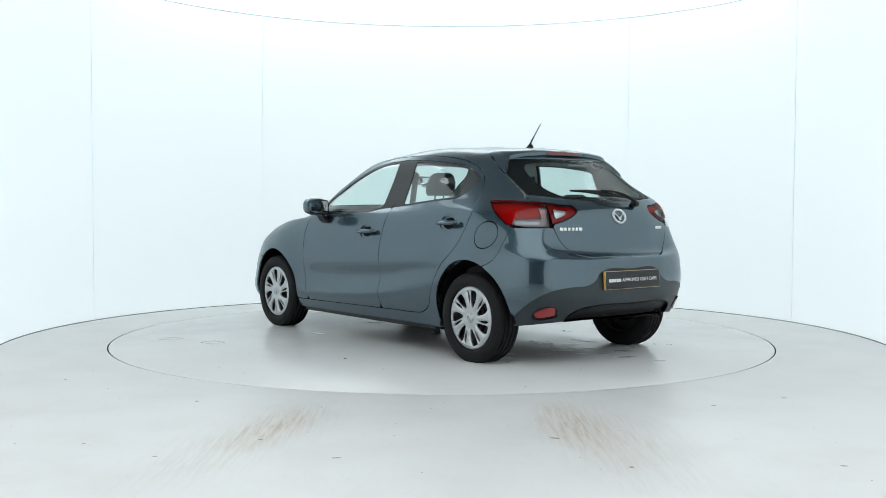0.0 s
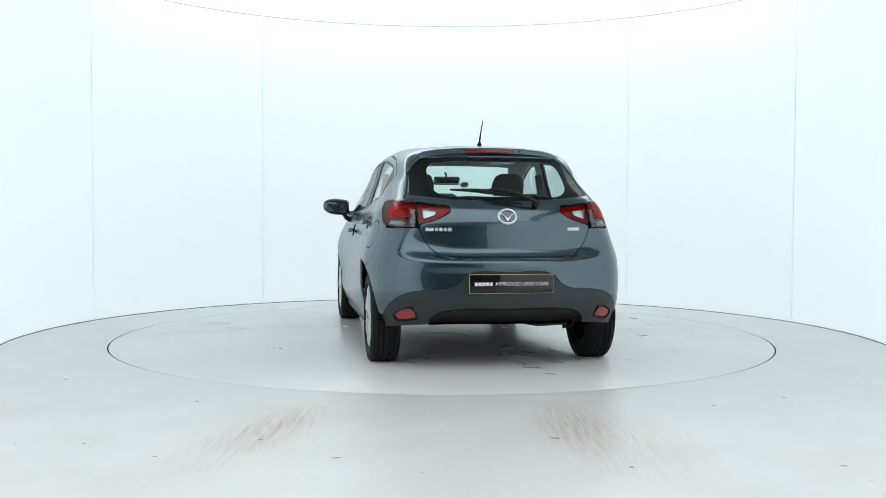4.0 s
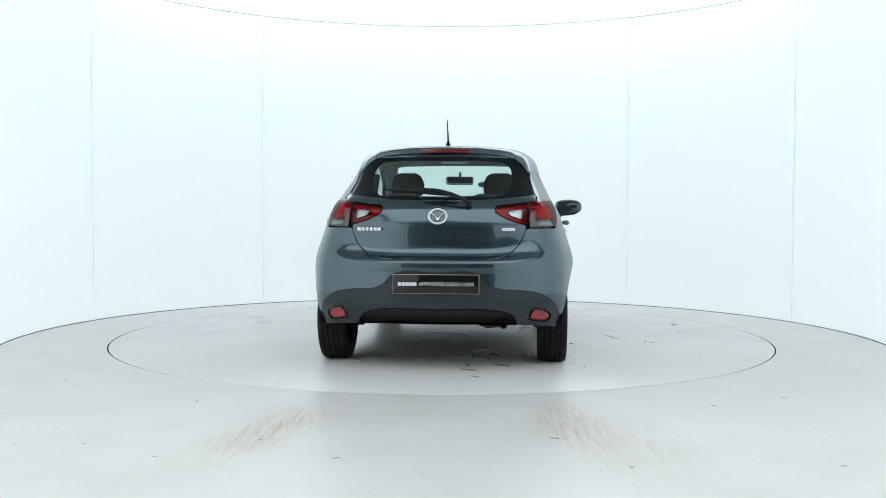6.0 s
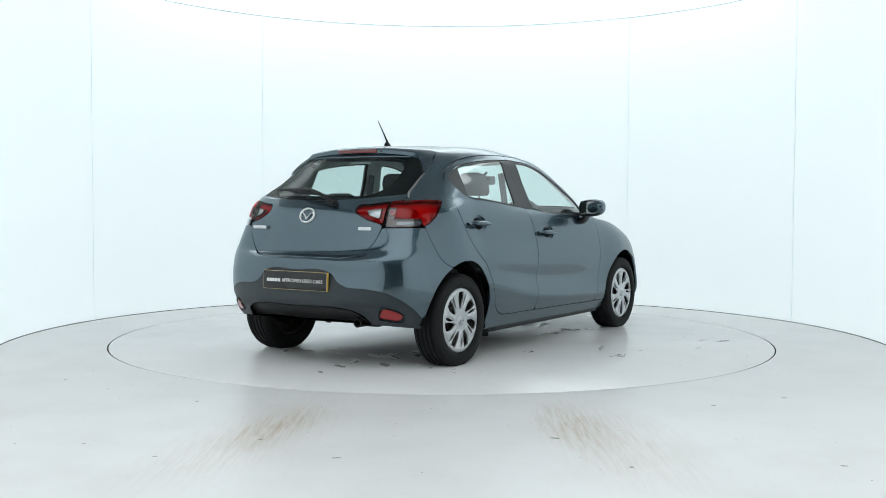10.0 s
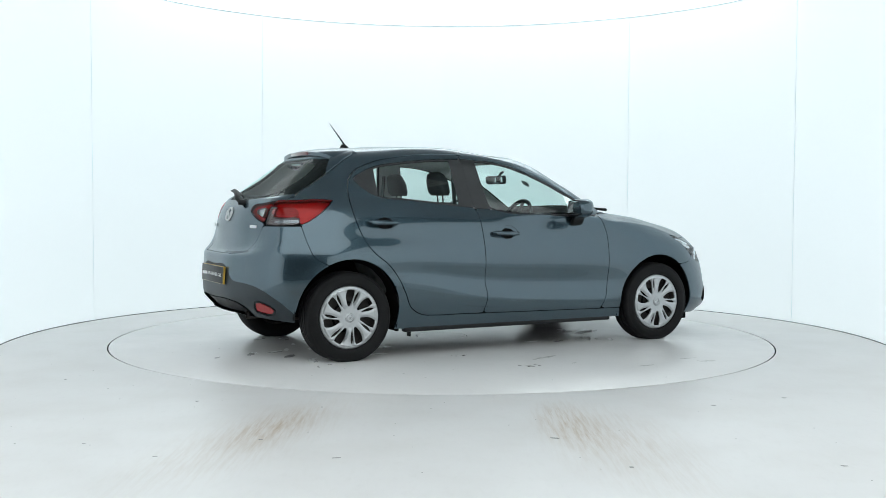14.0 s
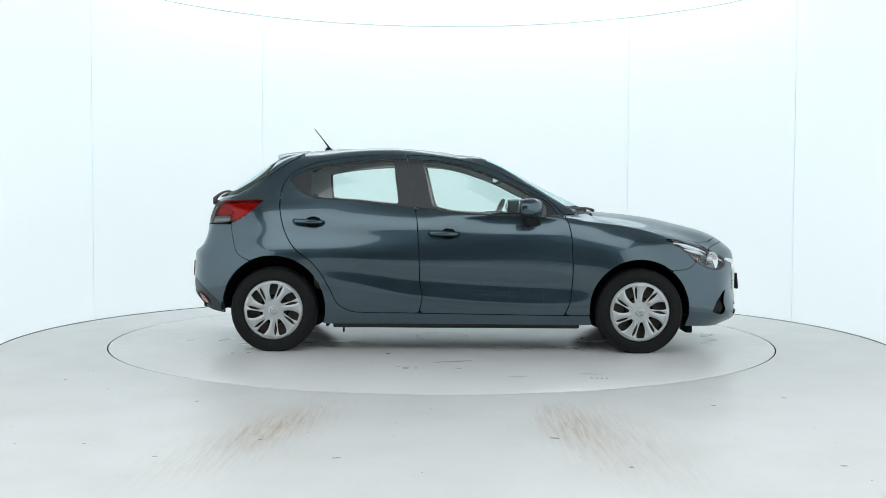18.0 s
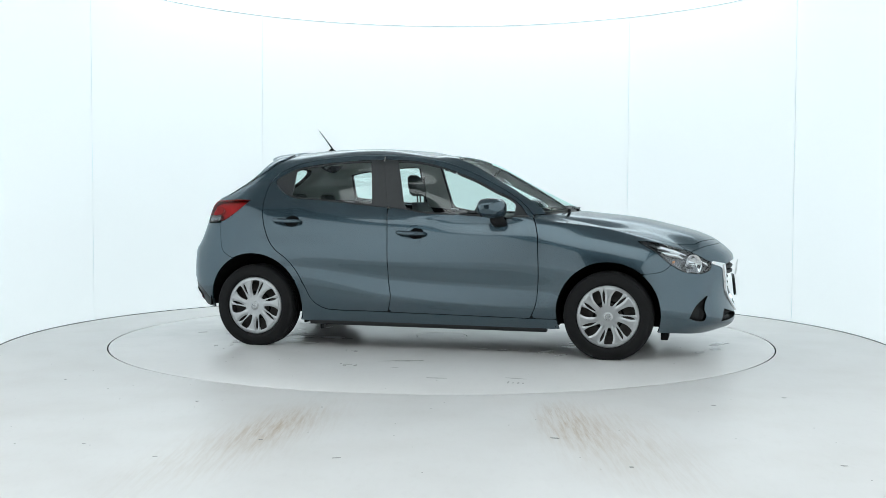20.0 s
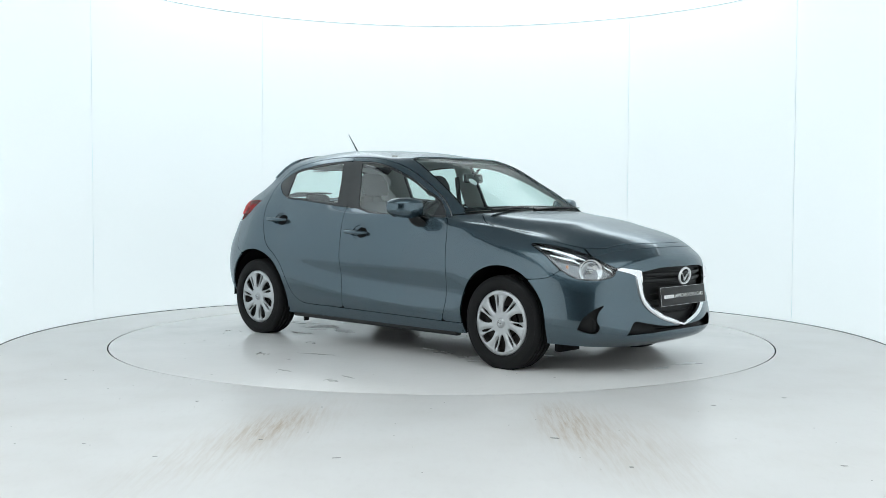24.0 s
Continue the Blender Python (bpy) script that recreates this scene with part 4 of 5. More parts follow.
# ---- parts of the car that are not skin ----
def loft(sections, n=20, square=2.6, bm=None):
    """A rounded body through sections (centre, half width along a, half height along b, a, b)."""
    b = bmesh.new()
    rings = []
    for c, ha, hb, a, e in sections:
        ring = []
        for k in range(n):
            t = 2 * math.pi * k / n
            ct, st = math.cos(t), math.sin(t)
            p = Vector(c) + Vector(a) * (math.copysign(abs(ct) ** (2 / square), ct) * ha) + Vector(e) * (math.copysign(abs(st) ** (2 / square), st) * hb)
            ring.append(b.verts.new(p))
        rings.append(ring)
    for p, q in zip(rings, rings[1:]):
        for k in range(n):
            b.faces.new((p[k], p[(k + 1) % n], q[(k + 1) % n], q[k]))
    b.faces.new(rings[0][::-1])
    b.faces.new(rings[-1])
    return merge(b, bm)


AX, AYV, AZ = (1, 0, 0), (0, 1, 0), (0, 0, 1)

# wheels, built for the left side about their own hub; the outer face looks along +y
R_TYRE, R_COVER = 0.303, 0.212


def wheel_mesh_tyre():
    prof = [(.195, -.075), (.205, -.088), (.230, -.096), (.262, -.096), (.284, -.090), (.295, -.080)]
    for y in (-.050, -.018, .018, .050):
        prof += [(R_TYRE - .0005, y - .006), (R_TYRE - .008, y - .004), (R_TYRE - .008, y + .004), (R_TYRE - .0005, y + .006)]
    prof += [(.3005, .068), (.297, .080), (.290, .088), (.282, .0915), (.280, .0905), (.266, .0945), (.264, .0955), (.242, .0965), (.230, .0955), (.220, .091), (.213, .084), (.208, .074)]
    return lathe(prof, 72, "Y")


def wheel_cover_mesh(flip):
    """Seven wide blades, each with a narrow one beside it and a slit between; flip reverses the sweep."""
    nr, na = 40, 7 * 44
    P, N, UV = [], [], []
    for i in range(nr + 1):
        r = .02 + (R_COVER - .02) * i / nr
        for k in range(na + 1):
            t = 2 * math.pi * k / na
            h = .086 - .004 * max(0, (r - .05) / .16) ** 1.5 + .003 * max(0, min(1, (r - .176) / .014)) - .010 * max(0, (r - .200) / .012) ** 2
            P.append((r * math.cos(t), h, r * math.sin(t)))
            UV.append((r, t))
    P, UV = np.array(P), np.array(UV)
    idx = np.arange((nr + 1) * (na + 1)).reshape(nr + 1, na + 1)
    idx[:, -1] = idx[:, 0]
    a, b, c, d = idx[:-1, :-1], idx[:-1, 1:], idx[1:, 1:], idx[1:, :-1]
    F = np.concatenate([np.stack([a, c, b], -1).reshape(-1, 3), np.stack([a, d, c], -1).reshape(-1, 3)])
    r, t = UV.T
    f = r / R_COVER
    phi = (np.degrees(t) * flip + 9 * (f - .62) + 8) % (360 / 7)
    gap = lambda c, w0, w1, r0, r1: np.minimum((w0 + (w1 - w0) * np.clip((f - .35) / .5, 0, 1) - np.abs(phi - c)) * np.pi / 180 * r, np.minimum(f - r0, r1 - f) * R_COVER * .8)
    wide = 4.8 + 5.8 * np.sin(np.pi * np.clip((f - .33) / .62, 0, 1)) + .8
    big = np.minimum((wide - np.abs(phi - 12 + 5 * (f - .6))) * np.pi / 180 * r, np.minimum(f - .35, .875 - f) * R_COVER)
    lens = 4.1 * np.clip(np.sin(np.pi * np.clip((f - .40) / .46, 0, 1)), 0, 1) ** .7 - .25
    slit = (lens - np.abs(phi - 45 + 3.5 * (f - .6))) * np.pi / 180 * r
    # blades are crowned: their middle stands proud of their edges
    edge = np.maximum(big, slit)
    P[:, 1] += .006 * np.clip(-edge / .014, 0, 1) * (f < .9) * np.clip((f - .3) / .15, 0, 1)
    me = np.cross(P[F[:, 1]] - P[F[:, 0]], P[F[:, 2]] - P[F[:, 0]])
    N = np.zeros_like(P)
    for q in range(3):
        np.add.at(N, F[:, q], me)
    N /= np.maximum(np.linalg.norm(N, axis=1, keepdims=True), 1e-12)
    N[idx[:, 0]] = np.where(np.linalg.norm(N[idx[:, 0]], axis=1, keepdims=True) > 0, N[idx[:, 0]], (0, 1, 0))
    if N[:, 1].mean() < 0:
        N, F = -N, F[:, ::-1]
    return cut((P, N, UV, F), -edge)


def ring_of(cx, rx, rz, w, h, n=40, at=Matrix()):
    """A flat oval ring standing w wide and h proud, in the y-z plane looking along -x."""
    b = bmesh.new()
    cols = []
    for k in range(n):
        t = 2 * math.pi * k / n
        c, s = math.cos(t), math.sin(t)
        cols.append([b.verts.new(at @ Vector((x, (rx + o) * c, (rz + o) * s))) for x, o in ((0, w / 2), (-h, w / 4), (-h, -w / 4), (0, -w / 2))])
    for p, q in zip(cols, cols[1:] + cols[:1]):
        for k in range(4):
            b.faces.new((p[k], p[(k + 1) % 4], q[(k + 1) % 4], q[k]))
    return b


tyre_me = None
TURN = {(1, 1): 20, (1, -1): -12, (-1, 1): 4, (-1, -1): 9}       # how far each cover is turned
for fx in (1, -1):
    for q in (1, -1):
        m = pose(fx * HUB_X, q * .722, HUB_Z, 0, 0 if q > 0 else 0, 0)
        rim = part("wheel", lathe([(.03, .045), (.075, .045), (.09, .030), (.15, .02), (.178, .03), (.188, .05), (.200, .066), (.206, .070), (.2, -.078), (.185, -.075), (.18, .0), (.03, .0), (.03, .045)], 56, "Y"), STEEL, car, "wheel with a dull tyre and a silver cover")
        rim.matrix_basis = m @ pose(0, 0, 0, 0, 0, 0 if q > 0 else 180)
        if tyre_me is None:
            t_ob = part("tyre", wheel_mesh_tyre(), RUBBER, rim, "black road tyre")
            tyre_me = t_ob.data
            # the tyre stands flat on the floor
            for v in tyre_me.vertices:
                low = rim.matrix_basis @ v.co
                if low.z < 0.0006:
                    low.z = 0.0006
                    v.co = rim.matrix_basis.inverted() @ low
        else:
            t_ob = part("tyre", tyre_me, RUBBER, rim, "black road tyre")
        cover = panel("wheel_cover", wheel_cover_mesh(q), SILVER, rim, "silver seven-spoke wheel cover", fold=.016)
        cover.rotation_euler.y = radians(TURN[fx, q])
        cap = part("hub_badge", lathe([(0, .094), (.020, .0945), (.026, .093), (.030, .088), (.034, .086), (.038, .080)], 36, "Y"), SILVER, rim, "round hub badge")
        b = lathe([(.0215, .0935), (.0215, .0965), (.0195, .0970), (.0175, .0965), (.0175, .0935), (.0215, .0935)], 28, "Y")
        for s in (1, -1):
            rbox((.018, .003, .004), .001, 1, at=(s * .0085, .0955, .001), turn=(0, -s * 38, 0), bm=b)
        part("hub_emblem", b, BOWL, rim)
        part("brake_drum", lathe([(0, .03), (.10, .03), (.115, .02), (.118, -.03), (0, -.03)], 36, "Y"), GAP, rim)
        # dark liner above the wheel
        b = bmesh.new()
        cols = []
        for k in range(25):
            t = radians((-17, -8)[fx > 0] + (201, 205)[fx > 0] * k / 24)
            cols.append([b.verts.new((fx * HUB_X + .372 * math.cos(t), q * y, .312 + .372 * math.sin(t))) for y in (.776, .45)])
        for p, s in zip(cols, cols[1:]):
            b.faces.new((p[0], p[1], s[1], s[0]))
        b.faces.new([c[1] for c in cols])
        part("wheel_liner", b, GAP, car)
    b = tube([(fx * HUB_X, -.64, HUB_Z), (fx * HUB_X, -.3, .27), (fx * HUB_X, .3, .27), (fx * HUB_X, .64, HUB_Z)], .035, 10)
    part("axle", b, STEEL, car)

# underbody
b = rbox((1.70, 1.42, .06), .02, at=(-.03, 0, .215))
rbox((.9, .80, .08), .03, at=(1.30, 0, .225), bm=b)
rbox((.75, .80, .10), .03, at=(-1.25, 0, .37), bm=b)
part("underbody", b, GAP, car)
b = loft([((-1.72, y, .325), .085, .04, AX, AZ) for y in (-.40, -.37, -.20, -.17)], 16)
tube([(-1.2, -.2, .25), (-1.5, -.3, .255), (-1.80, -.41, .30)], .022, bm=b)
part("silencer", b, STEEL, car, "rusty exhaust silencer")
part("exhaust_tip", lathe([(.024, 0), (.026, 0), (.026, .14), (.024, .14), (.024, 0)], 20, "X", m=pose(-1.865, -.41, .300)), STEEL, car)
for q in (1, -1):
    part("mud_flap", rbox((.02, .15, .10), .006, at=(-.912, q * .68, .225)), GAP, car)
    part("jacking_bracket", rbox((.012, .05, .07), .004, at=(-.80, q * .70, .165)), BLACK, car)
    part("air_deflector", rbox((.05, .2, .10), .008, at=(1.655, q * .60, .185)), GAP, car)
    part("sill_strip", rbox((1.74, .05, .03), .01, at=(-.0, q * .745, .183)), BLACK, car, "black sill strip")
    # door handles
    for hx, hz in ((-.085, .838), (-1.035, .918)):
        y = q * (.838 if hx > -.5 else .822)
        path = [(hx - .105, q * (abs(y) - .022), hz + .004), (hx - .092, y, hz + .003), (hx - .04, q * (abs(y) + .008), hz), (hx + .04, q * (abs(y) + .007), hz - .002), (hx + .088, q * (abs(y) - .004), hz - .003), (hx + .102, q * (abs(y) - .028), hz - .003)]
        part("door_handle", tube(path, [.012, .0155, .0165, .0155, .013, .010], 12), PAINT, car, "body-coloured pull handle")
        if hx > -.5:
            part("key_lock", lathe([(0, .004), (.008, .004), (.009, 0)], 16, "Y", m=pose(hx - .07, y + q * .012, hz + .003, 0, 0, 0 if q > 0 else 180)), CHROME, car)
    # door mirrors
    mir = part("door_mirror", loft([((.525, q * .795, 1.010), .055, .046, AX, AZ), ((.522, q * .81, 1.012), .072, .060, AX, AZ), ((.517, q * .86, 1.014), .080, .069, AX, AZ), ((.507, q * .92, 1.018), .078, .067, AX, AZ), ((.492, q * .970, 1.022), .066, .056, AX, AZ), ((.478, q * .998, 1.022), .048, .040, AX, AZ), ((.468, q * 1.010, 1.020), .026, .022, AX, AZ)], 28, 3.1), PAINT, car, "body-coloured door mirror with a black foot")
    part("mirror_glass", slab([(y * q, z) for y, z in ((.825, .965), (.82, 1.01), (.83, 1.058), (.90, 1.068), (.965, 1.062), (.985, 1.03), (.975, .985), (.94, .966))], 0, .434, .440), MIRROR, mir, smooth=False)
    part("mirror_rim", slab([(y * q, z) for y, z in ((.812, .955), (.806, 1.01), (.82, 1.068), (.90, 1.078), (.975, 1.070), (.997, 1.03), (.985, .975), (.945, .955))], 0, .441, .455, .004), GLOSSBLACK, mir)
    part("mirror_foot", loft([((.545, q * .745, .90), .055, .020, AX, AZ), ((.54, q * .78, .905), .055, .024, AX, AZ), ((.53, q * .825, .935), .050, .028, AX, AZ), ((.525, q * .85, .965), .045, .02, AX, AZ)], 16), BLACK, mir, "black mirror foot")
    # sail triangle in front of the front pane is part of the window frame; lamp details follow
    # headlamp insides
    hl = [o for o in car.children if o.name.startswith("headlamp")][0 if q > 0 else -1]
    def lamp_at(qv, z, deep):
        k = np.argmin((QZ[:, 0] - qv) ** 2 + (QZ[:, 1] - z) ** 2 + (Y * q < 0) * 9 + (UU > 4.2) * 9)
        p = SKIN[0][k] - SKIN[1][k] * deep
        return Vector(p), Vector(SKIN[1][k])
    p, n = lamp_at(.90, .650, .026)
    m = Matrix.Translation(p) @ Vector((n.x, n.y, 0)).to_track_quat("X", "Z").to_matrix().to_4x4()
    part("reflector_dish", lathe([(.0, -.014), (.035, -.011), (.054, .002), (.066, .014), (.071, .016), (.071, .010)], 36, "X", m=m), CHROME, hl, "round chrome reflector")
    part("bulb_shield", lathe([(0, .014), (.010, .012), (.013, .0), (.013, -.012)], 20, "X", m=m), SATIN, hl)
    b = bmesh.new()
    for dz in (-.012, .0, .012):
        rbox((.004, .05, .004), .001, 1, at=(.014, -.012, dz), bm=b)
    bmesh.ops.transform(b, matrix=m, verts=b.verts)
    part("reflector_ribs", b, GREYBOWL, hl)
    p, n = lamp_at(.765, .672, .030)
    part("indicator_bulb", lathe([(0, .010), (.006, .008), (.008, -.006), (0, -.008)], 16, "X", m=Matrix.Translation(p) @ n.to_track_quat("X", "Z").to_matrix().to_4x4()), AMBER, hl)
    for line, w in ((((.60, .785), (.70, .765), (.80, .735), (.87, .715)), .021), (((.66, .742), (.74, .722), (.80, .705), (.84, .690)), .016), (((.99, .668), (1.02, .650), (1.035, .632)), .012)):
        pts = [lamp_at(a, z, .018)[0] for a, z in line]
        part("reflector_fin", tube(pts, [w * .5] + [w] * (len(pts) - 2) + [w * .4], 8, flat=.8), CHROME, hl)

# roof spoiler with side fins and the high brake lamp
SPOIL = [(0, -1.12, 1.444, -1.345, 1.416), (.22, -1.118, 1.438, -1.340, 1.411), (.36, -1.113, 1.427, -1.326, 1.400), (.44, -1.108, 1.413, -1.305, 1.387), (.495, -1.105, 1.392, -1.275, 1.362), (.515, -1.11, 1.372, -1.24, 1.345)]
b = bmesh.new()
secs = []
for y, xf, zf, xr, zr in [(-s[0], *s[1:]) for s in SPOIL[:0:-1]] + SPOIL:
    prof = [(xf + .01, zf - .02), (xf, zf), (xf * .67 + xr * .33, zf * .6 + zr * .4 + .006), (xf * .33 + xr * .67, zf * .28 + zr * .72 + .006), (xr + .008, zr + .001), (xr, zr - .006), (xr + .004, zr - .030), (xr + .035, zr - .042), (xr + .07, zr - .046), (xr + .11, zr - .02)]
    secs.append([b.verts.new((x, y, z)) for x, z in prof])
for p, s in zip(secs, secs[1:]):
    for k in range(len(p)):
        b.faces.new((p[k], p[(k + 1) % len(p)], s[(k + 1) % len(p)], s[k]))
b.faces.new(secs[0])
b.faces.new(secs[-1][::-1])
spoiler = part("roof_spoiler", b, PAINT, tailgate, "body-coloured roof spoiler")
part("brake_lamp", rbox((.012, .335, .026), .004, at=(-1.339, 0, 1.398), turn=(0, -8, 0)), REDDARK, tailgate, "dark red high brake lamp")
part("washer_jet", rbox((.012, .014, .008), .003, at=(-1.338, -.2, 1.396)), BLACK, tailgate)

# aerial
aer = part("aerial", loft([((-.99, 0, 1.452), .036, .016, AX, AYV), ((-.993, 0, 1.467), .026, .013, AX, AYV), ((-1.0, 0, 1.478), .012, .008, AX, AYV)], 16), BLACK, car, "short black roof aerial leaning back")
part("mast", tube([(-.985, 0, 1.468), (-1.012, 0, 1.505), (-1.04, 0, 1.542), (-1.102, 0, 1.620)], [.007, .006, .0045, .0032], 10), BLACK, aer)

# rear wiper
w = part("rear_wiper", tube([(-1.835, -.190, 1.050), (-1.845, -.15, 1.078), (-1.83, -.08, 1.108), (-1.81, 0, 1.130), (-1.79, .10, 1.138)], [.018, .018, .015, .013, .011], 10, flat=.7), BLACK, tailgate, "black rear wiper")
part("blade", tube([(-1.74, .345, 1.134), (-1.765, .20, 1.130), (-1.775, .10, 1.122), (-1.79, 0, 1.110), (-1.80, -.12, 1.094)], [.006, .012, .017, .013, .006], 8), BLACK, w)
part("pivot", lathe([(0, -.03), (.016, -.028), (.020, 0), (.020, .02)], 20, "X", m=pose(-1.82, -.190, 1.048)), BLACK, w)

# front wipers lying along the cowl
for y0, y1 in ((-.05, .52), (-.50, -.02)):
    w = part("front_wiper", tube([(.985, y0 - .05, 1.002), (.975, y0 + .1, 1.012), (.955, (y0 + y1) / 2, 1.02)], [.012, .009, .007], 8), BLACK, car, "black windscreen wiper")
    part("blade", tube([(.955, y0 - .02, 1.012), (.95, (y0 + y1) / 2, 1.016), (.915, y1, 1.018)], [.004, .009, .004], 8), BLACK, w)


# badges and plates
def emblem(x, z, rx, rz, face, parent):
    m = pose(x, 0, z, 0, 20 if face < 0 else -8, 0 if face < 0 else 180)
    e = part("badge", ring_of(0, rx, rz, .014, .010, at=m), SATIN, parent, "oval silver badge")
    b = bmesh.new()
    for q in (1, -1):
        pts = [(0, -.30 * rz), (q * .88 * rx, .62 * rz), (q * .80 * rx, .30 * rz), (q * .42 * rx, .22 * rz), (q * .06 * rx, -.62 * rz), (0, -.62 * rz)]
        vs = [b.verts.new(m @ Vector((-.008, y, zz))) for y, zz in pts]
        us = [b.verts.new(m @ Vector((0, y, zz))) for y, zz in pts]
        b.faces.new(vs)
        for k in range(len(pts)):
            b.faces.new((vs[k], vs[(k + 1) % len(pts)], us[(k + 1) % len(pts)], us[k]))
    part("badge_wing", b, SATIN, e, smooth=False)


emblem(-1.853, .967, .056, .046, -1, tailgate)
emblem(2.118, .598, .062, .050, 1, car)


def plate(x, z, face, tilt, parent):
    """A black show plate on a yellow backing, lettered; the maker's name is a plain bar."""
    m = pose(x, 0, z) @ (pose(0, 0, 0, 90, 0, -90) if face < 0 else pose(0, 0, 0, 90, 0, 90)) @ pose(0, 0, 0, tilt, 0, 0)
    p = part("number_plate", rbox((.524, .114, .006), .003), PLATE, parent, "black show plate with white letters")
    p.matrix_basis = m
    part("plate_backing", rbox((.530, .119, .012), .003, at=(0, 0, -.010)), YELLOW if face < 0 else BLACK, p, "yellow plate edge" if face < 0 else "")
    part("plate_border", rbox((.527, .117, .002), .001, at=(0, 0, .0005)), BOWL if face > 0 else BRASS, p)
    b = bmesh.new()
    for k in range(5):
        rbox((.020, .021, .0014), 0, at=(-.222 + k * .0235, -.001, .004), bm=b)
    part("lettering_bar", b, WHITE, p, "white word on the plate", smooth=False)
    cu = bpy.data.curves.new("lettering", "FONT")
    cu.body = "APPROVED USED CARS"
    cu.size, cu.extrude, cu.align_x, cu.align_y = .032, .0004, "CENTER", "CENTER"
    cu.space_character = 1.02
    cu.materials.append(WHITE)
    t = new("lettering", cu)
    t.parent = p
    t.matrix_basis = pose(.064, -.001, .0041)
    t["label"] = "white capitals on the plate"
    return p


plate(-1.980, .556, -1, -3, car)
plate(2.114, .475, 1, -6, car)
# lettering on the tailgate reads as plain chrome shapes
b = bmesh.new()
for k, wd in enumerate((.030, .022, .020, .022, .022, .026)):
    rbox((.004, wd * .9, .021), .001, 1, at=(-1.815 - .0080 * k, .497 - .0265 * k, .886), turn=(12, 0, -15), bm=b)
part("model_badge", b, SATIN, tailgate, "small chrome model badge")
b = rbox((.004, .085, .020), .002, 1, at=(-1.824, -.437, .888), turn=(0, 0, 13))
part("trim_badge", b, SATIN, tailgate, "small chrome trim badge")
part("trim_badge_bar", rbox((.003, .066, .007), .001, 1, at=(-1.828, -.437, .887), turn=(0, 0, 13)), PAPER, tailgate)
part("window_sticker", rbox((.001, .17, .014), 0, at=(-1.390, -.07, 1.317), turn=(0, -33, 0)), PAPER, tailgate, "white dealer strip inside the rear window", smooth=False)
part("tailgate_release", rbox((.04, .20, .03), .012, at=(-1.915, 0, .688)), BLACK, tailgate, "black release pad")

# grille bars, chrome wing and intake mesh
for z, w in ((.612, .72), (.575, .74)):
    path = [(2.086 - .26 * (y / .38) ** 2 * .35, y, z) for y in np.linspace(-w / 2, w / 2, 15)]
    part("grille_bar", tube(path, .011, 8, flat=1.2), BLACK, car)
for z in (.53, .49, .45, .41, .37):
    w = .70 - 1.2 * max(0, .52 - z)
    path = [(2.062 - .26 * (y / .38) ** 2 * .35, y, z) for y in np.linspace(-w / 2, w / 2, 9)]
    part("grille_bar", tube(path, .006, 6), BLACK, car)
NOSE = SKIN[0][(UU < 3.2) & (VV < 5.2)]


def nose_x(y, z):
    d = (np.abs(NOSE[:, 1]) - abs(y)) ** 2 + (NOSE[:, 2] - z) ** 2
    w = np.exp(-d / (2 * .022 ** 2))
    return float((NOSE[:, 0] * w).sum() / w.sum())


edge = glide([(.392, .636), (.388, .56), (.352, .455), (.255, .372), (.11, .318), (.0, .292)], 8)
edge = np.vstack([edge, (edge * (-1, 1))[-2::-1]])
b = bmesh.new()
cols = []
for k, (y, z) in enumerate(edge):
    t = edge[min(k + 1, len(edge) - 1)] - edge[max(k - 1, 0)]
    n = np.array([-t[1], t[0]]) / np.linalg.norm(t)
    n = n if n @ (np.array([0, .52]) - (y, z)) < 0 else -n
    w = .010 + .010 * min(1, abs(y) / .38)
    x = nose_x(y, z)
    ring = []
    for o, h in ((-w, -.012), (-w, .006), (-w * .5, .013), (w * .5, .013), (w, .006), (w, -.012)):
        ring.append(b.verts.new((x + h, y + n[0] * o, z + n[1] * o)))
    cols.append(ring)
for p, c in zip(cols, cols[1:]):
    for k in range(6):
        b.faces.new((p[k], p[(k + 1) % 6], c[(k + 1) % 6], c[k]))
part("chrome_wing", b, CHROME, car, "chrome wing round the grille")
flare = np.minimum(inside(glide([(.37, .640), (.37, .640), (.50, .662), (.50, .662), (.505, .645), (.505, .645), (.40, .600), (.37, .56), (.37, .56)], closed=True), YZ), (2.9 - UU) * .2)
for q in (1, -1):
    panel("chrome_flare", push(cut(SKIN, both(np.minimum(flare, -headlamp), q)), -.006), CHROME, car, "chrome strip from grille to headlamp", fold=.015)
for z in (.270, .285):
    path = [(2.068 - .36 * (y / .5) ** 2 * .4, y, z) for y in np.linspace(-.4, .4, 13)]
    part("intake_bar", tube(path, .005, 6), GLOSSBLACK, car)
for q in (1, -1):
    part("fog_blank", loft([((1.86, q * .64, .315), .03, .04, AX, AZ), ((1.875, q * .645, .315), .03, .038, AX, AZ)], 16), BLACK, car, "black fog lamp blank")

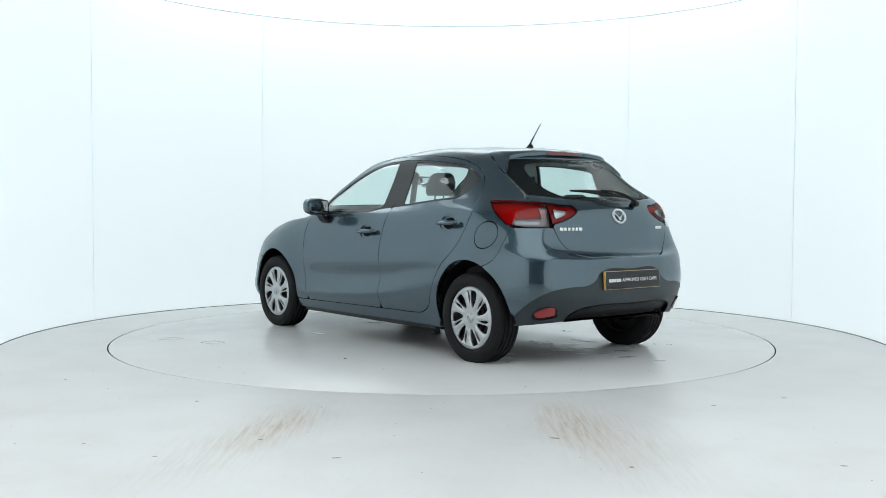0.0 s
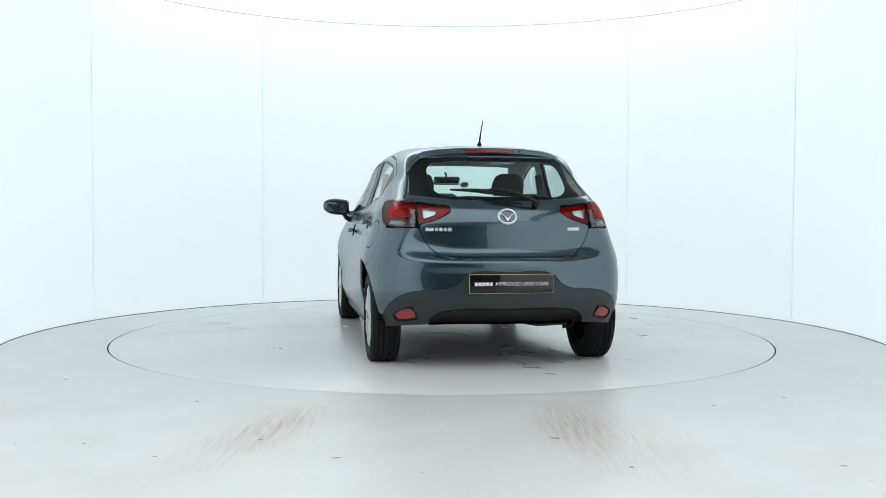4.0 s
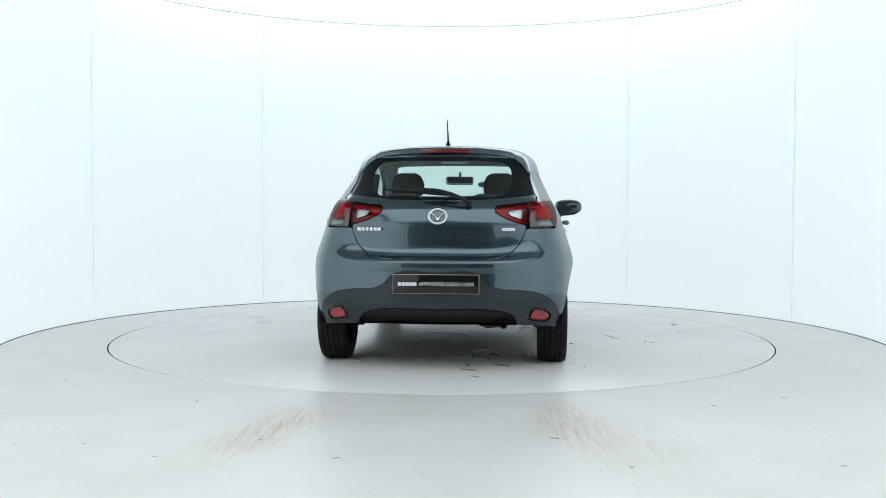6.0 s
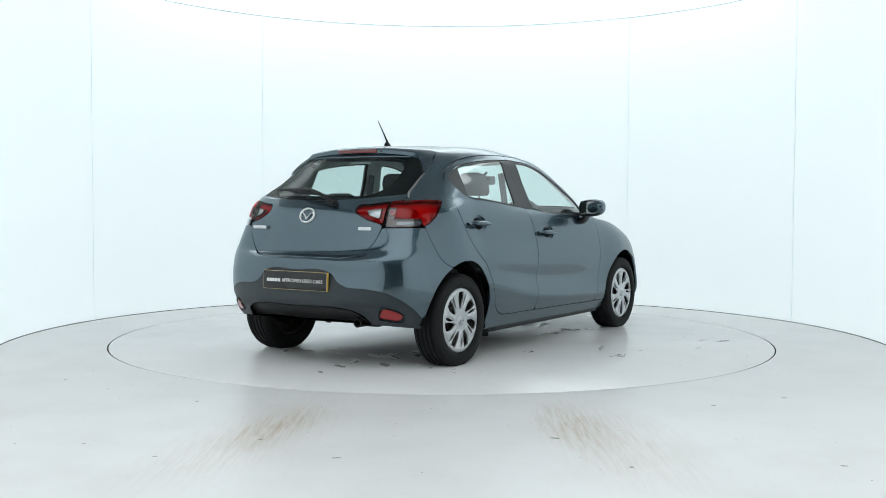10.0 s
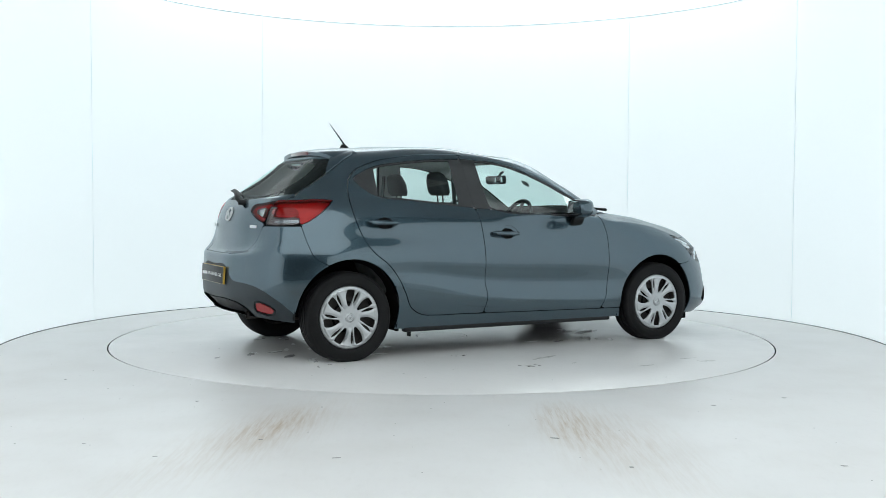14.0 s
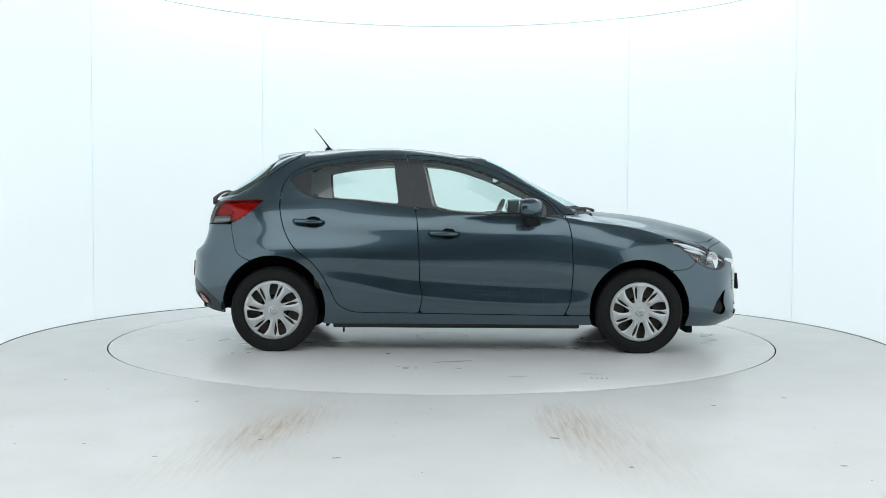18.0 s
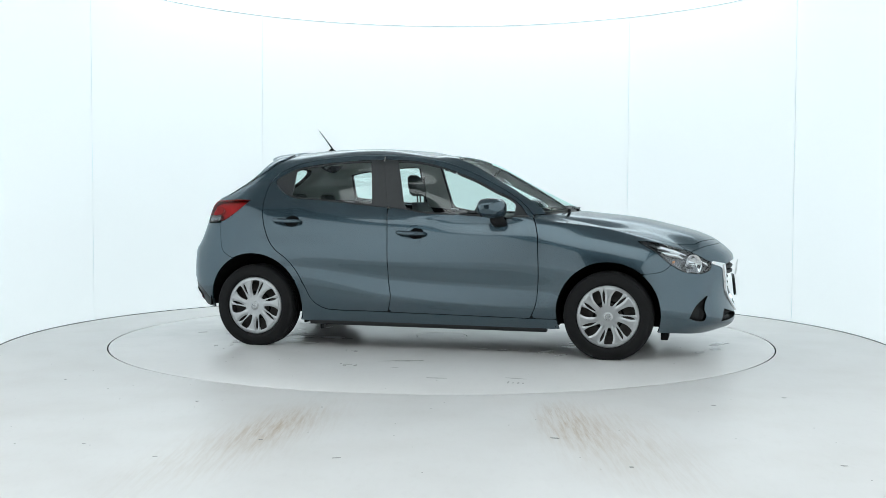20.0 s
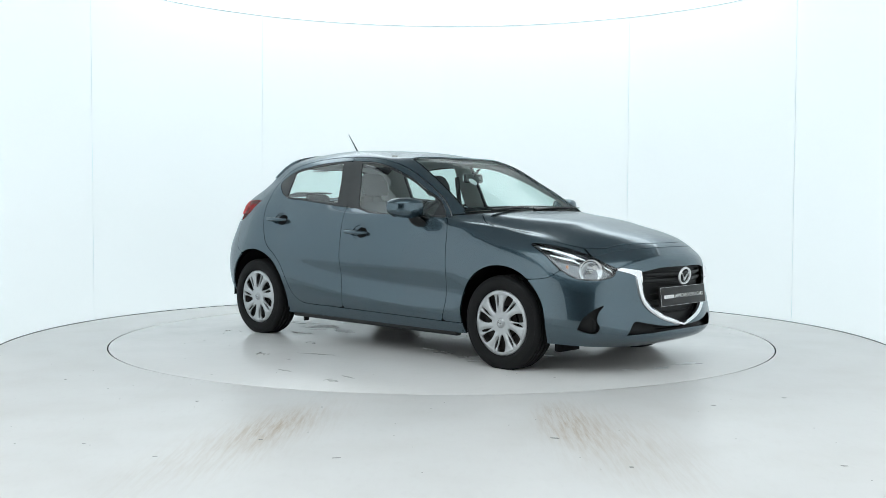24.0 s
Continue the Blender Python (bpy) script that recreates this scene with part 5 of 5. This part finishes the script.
# ---- cabin ----
for q in (1, -1):
    seat = tagged(part("front_seat", loft([((-.15, q * .35, .50), .24, .07, AYV, AZ), ((.05, q * .35, .52), .25, .08, AYV, AZ), ((.30, q * .35, .545), .25, .075, AYV, AZ), ((.36, q * .35, .53), .23, .05, AYV, AZ)], 20, 3), FABRIC, car, "charcoal fabric front seat"))
    part("backrest", loft([((-.14, q * .35, .52), .23, .06, AYV, AX), ((-.20, q * .35, .65), .25, .065, AYV, AX), ((-.28, q * .35, .85), .235, .06, AYV, AX), ((-.345, q * .35, 1.0), .20, .05, AYV, AX), ((-.37, q * .35, 1.055), .15, .035, AYV, AX)], 20, 3), FABRIC, seat)
    part("headrest", loft([((-.375, q * .35, 1.105), .105, .035, AYV, AX), ((-.385, q * .35, 1.13), .125, .05, AYV, AX), ((-.40, q * .35, 1.20), .125, .05, AYV, AX), ((-.415, q * .35, 1.255), .10, .04, AYV, AX), ((-.42, q * .35, 1.275), .06, .02, AYV, AX)], 20, 2.8), FABRIC, seat)
    b = tube([(-.37, q * .31, 1.04), (-.378, q * .31, 1.115)], .006, 8)
    tube([(-.37, q * .39, 1.04), (-.378, q * .39, 1.115)], .006, 8, bm=b)
    part("headrest_posts", b, CABIN, seat)
    part("sun_visor", rbox((.14, .36, .014), .006, at=(.03, q * .33, 1.378), turn=(0, 14, 0)), LINING, car)
    part("door_card", rbox((1.52, .05, .5), .02, at=(-.02, q * .735, .72)), CABIN, car)
    part("rear_headrest", loft([((-1.13, q * .30, 1.0), .10, .03, AYV, AX), ((-1.135, q * .30, 1.03), .12, .04, AYV, AX), ((-1.15, q * .30, 1.10), .11, .04, AYV, AX), ((-1.155, q * .30, 1.115), .08, .025, AYV, AX)], 18, 2.8), FABRIC, car, "low charcoal rear headrest")
    part("seat_belt", rbox((.008, .05, .5), .003, at=(-.40, q * .625, 1.02), turn=(q * 9, 0, 0)), CABIN, car)
b = loft([((-1.16, 0, 1.02), .60, .05, AYV, AX), ((-1.10, 0, .90), .64, .08, AYV, AX), ((-1.0, 0, .60), .64, .10, AYV, AX), ((-.95, 0, .52), .63, .09, AYV, AX)], 20, 4)
rbox((.5, 1.28, .16), .05, at=(-.78, 0, .50), bm=b)
part("rear_bench", b, FABRIC, car, "charcoal fabric rear bench")
part("parcel_shelf", rbox((.46, 1.10, .02), .008, at=(-1.42, 0, .985)), CABIN, car)
part("cabin_floor", rbox((1.78, 1.36, .03), .01, at=(0, 0, .285)), CABIN, car)
b = loft([((.48, y, .86), .12, h, AX, AZ) for y, h in ((-.66, .08), (-.55, .10), (-.36, .115), (-.1, .10), (.36, .10), (.58, .10), (.66, .08))], 20, 3)
rbox((.5, 1.24, .05), .02, at=(.74, 0, .935), turn=(0, 3, 0), bm=b)
part("dashboard", b, CABIN, car, "dark plastic dashboard")
wheel_m = pose(.27, -.36, .90, 0, -66, 0)
rim_pts = [wheel_m @ Vector((.185 * math.cos(t), .185 * math.sin(t), 0)) for t in np.linspace(0, 2 * math.pi, 36, endpoint=False)]
st = part("steering_wheel", tube(rim_pts, .015, 10, closed=True), CABIN, car, "dark three-spoke steering wheel")
b = loft([(wheel_m @ Vector((0, 0, z)), .07, .055, wheel_m.to_3x3() @ Vector(AX), wheel_m.to_3x3() @ Vector(AYV)) for z in (-.035, -.01, .005)], 16)
for t in (0, 180, 270):
    d = wheel_m.to_3x3() @ Vector((math.sin(radians(t)) * 0 + math.cos(radians(t + 90)), math.sin(radians(t + 90)), 0))
    tube([wheel_m.translation + d * .04, wheel_m.translation + d * .18], .013, 8, bm=b)
part("spokes", b, CABIN, st)
part("steering_column", tube([wheel_m @ Vector((0, 0, -.02)), wheel_m @ Vector((0, 0, -.22))], .045, 12), CABIN, st)
rv = part("rear_view_mirror", rbox((.035, .225, .068), .014, at=(.315, 0, 1.235), turn=(0, -6, 8)), CABIN, car, "dark rear-view mirror below the roof")
part("mirror_glass", rbox((.002, .205, .052), .006, 1, at=(.296, -.002, 1.235), turn=(0, -6, 8)), MIRROR, rv)
part("mirror_stalk", tube([(.33, 0, 1.25), (.36, 0, 1.29), (.38, 0, 1.30)], .010, 8), CABIN, rv)
part("tax_disc", lathe([(0, 0), (.036, 0), (.036, .001), (0, .001)], 24, "X", m=pose(.475, -.18, 1.205, 0, -50, 0)), PAPER, car, "round white paper behind the windscreen")


def motions():
    rows_car, rows_table = [], []
    for k in range(0, 25):
        a = SPIN0 + SPIN * k
        c, s = math.cos(radians(a)), math.sin(radians(a))
        rows_car.append((k, pose(c * OFF.x - s * OFF.y, s * OFF.x + c * OFF.y, 0, 0, 0, a)))
        rows_table.append((k, pose(0, 0, 0, 0, 0, a)))
    walk(car, rows_car)
    walk(table, rows_table)


motions()
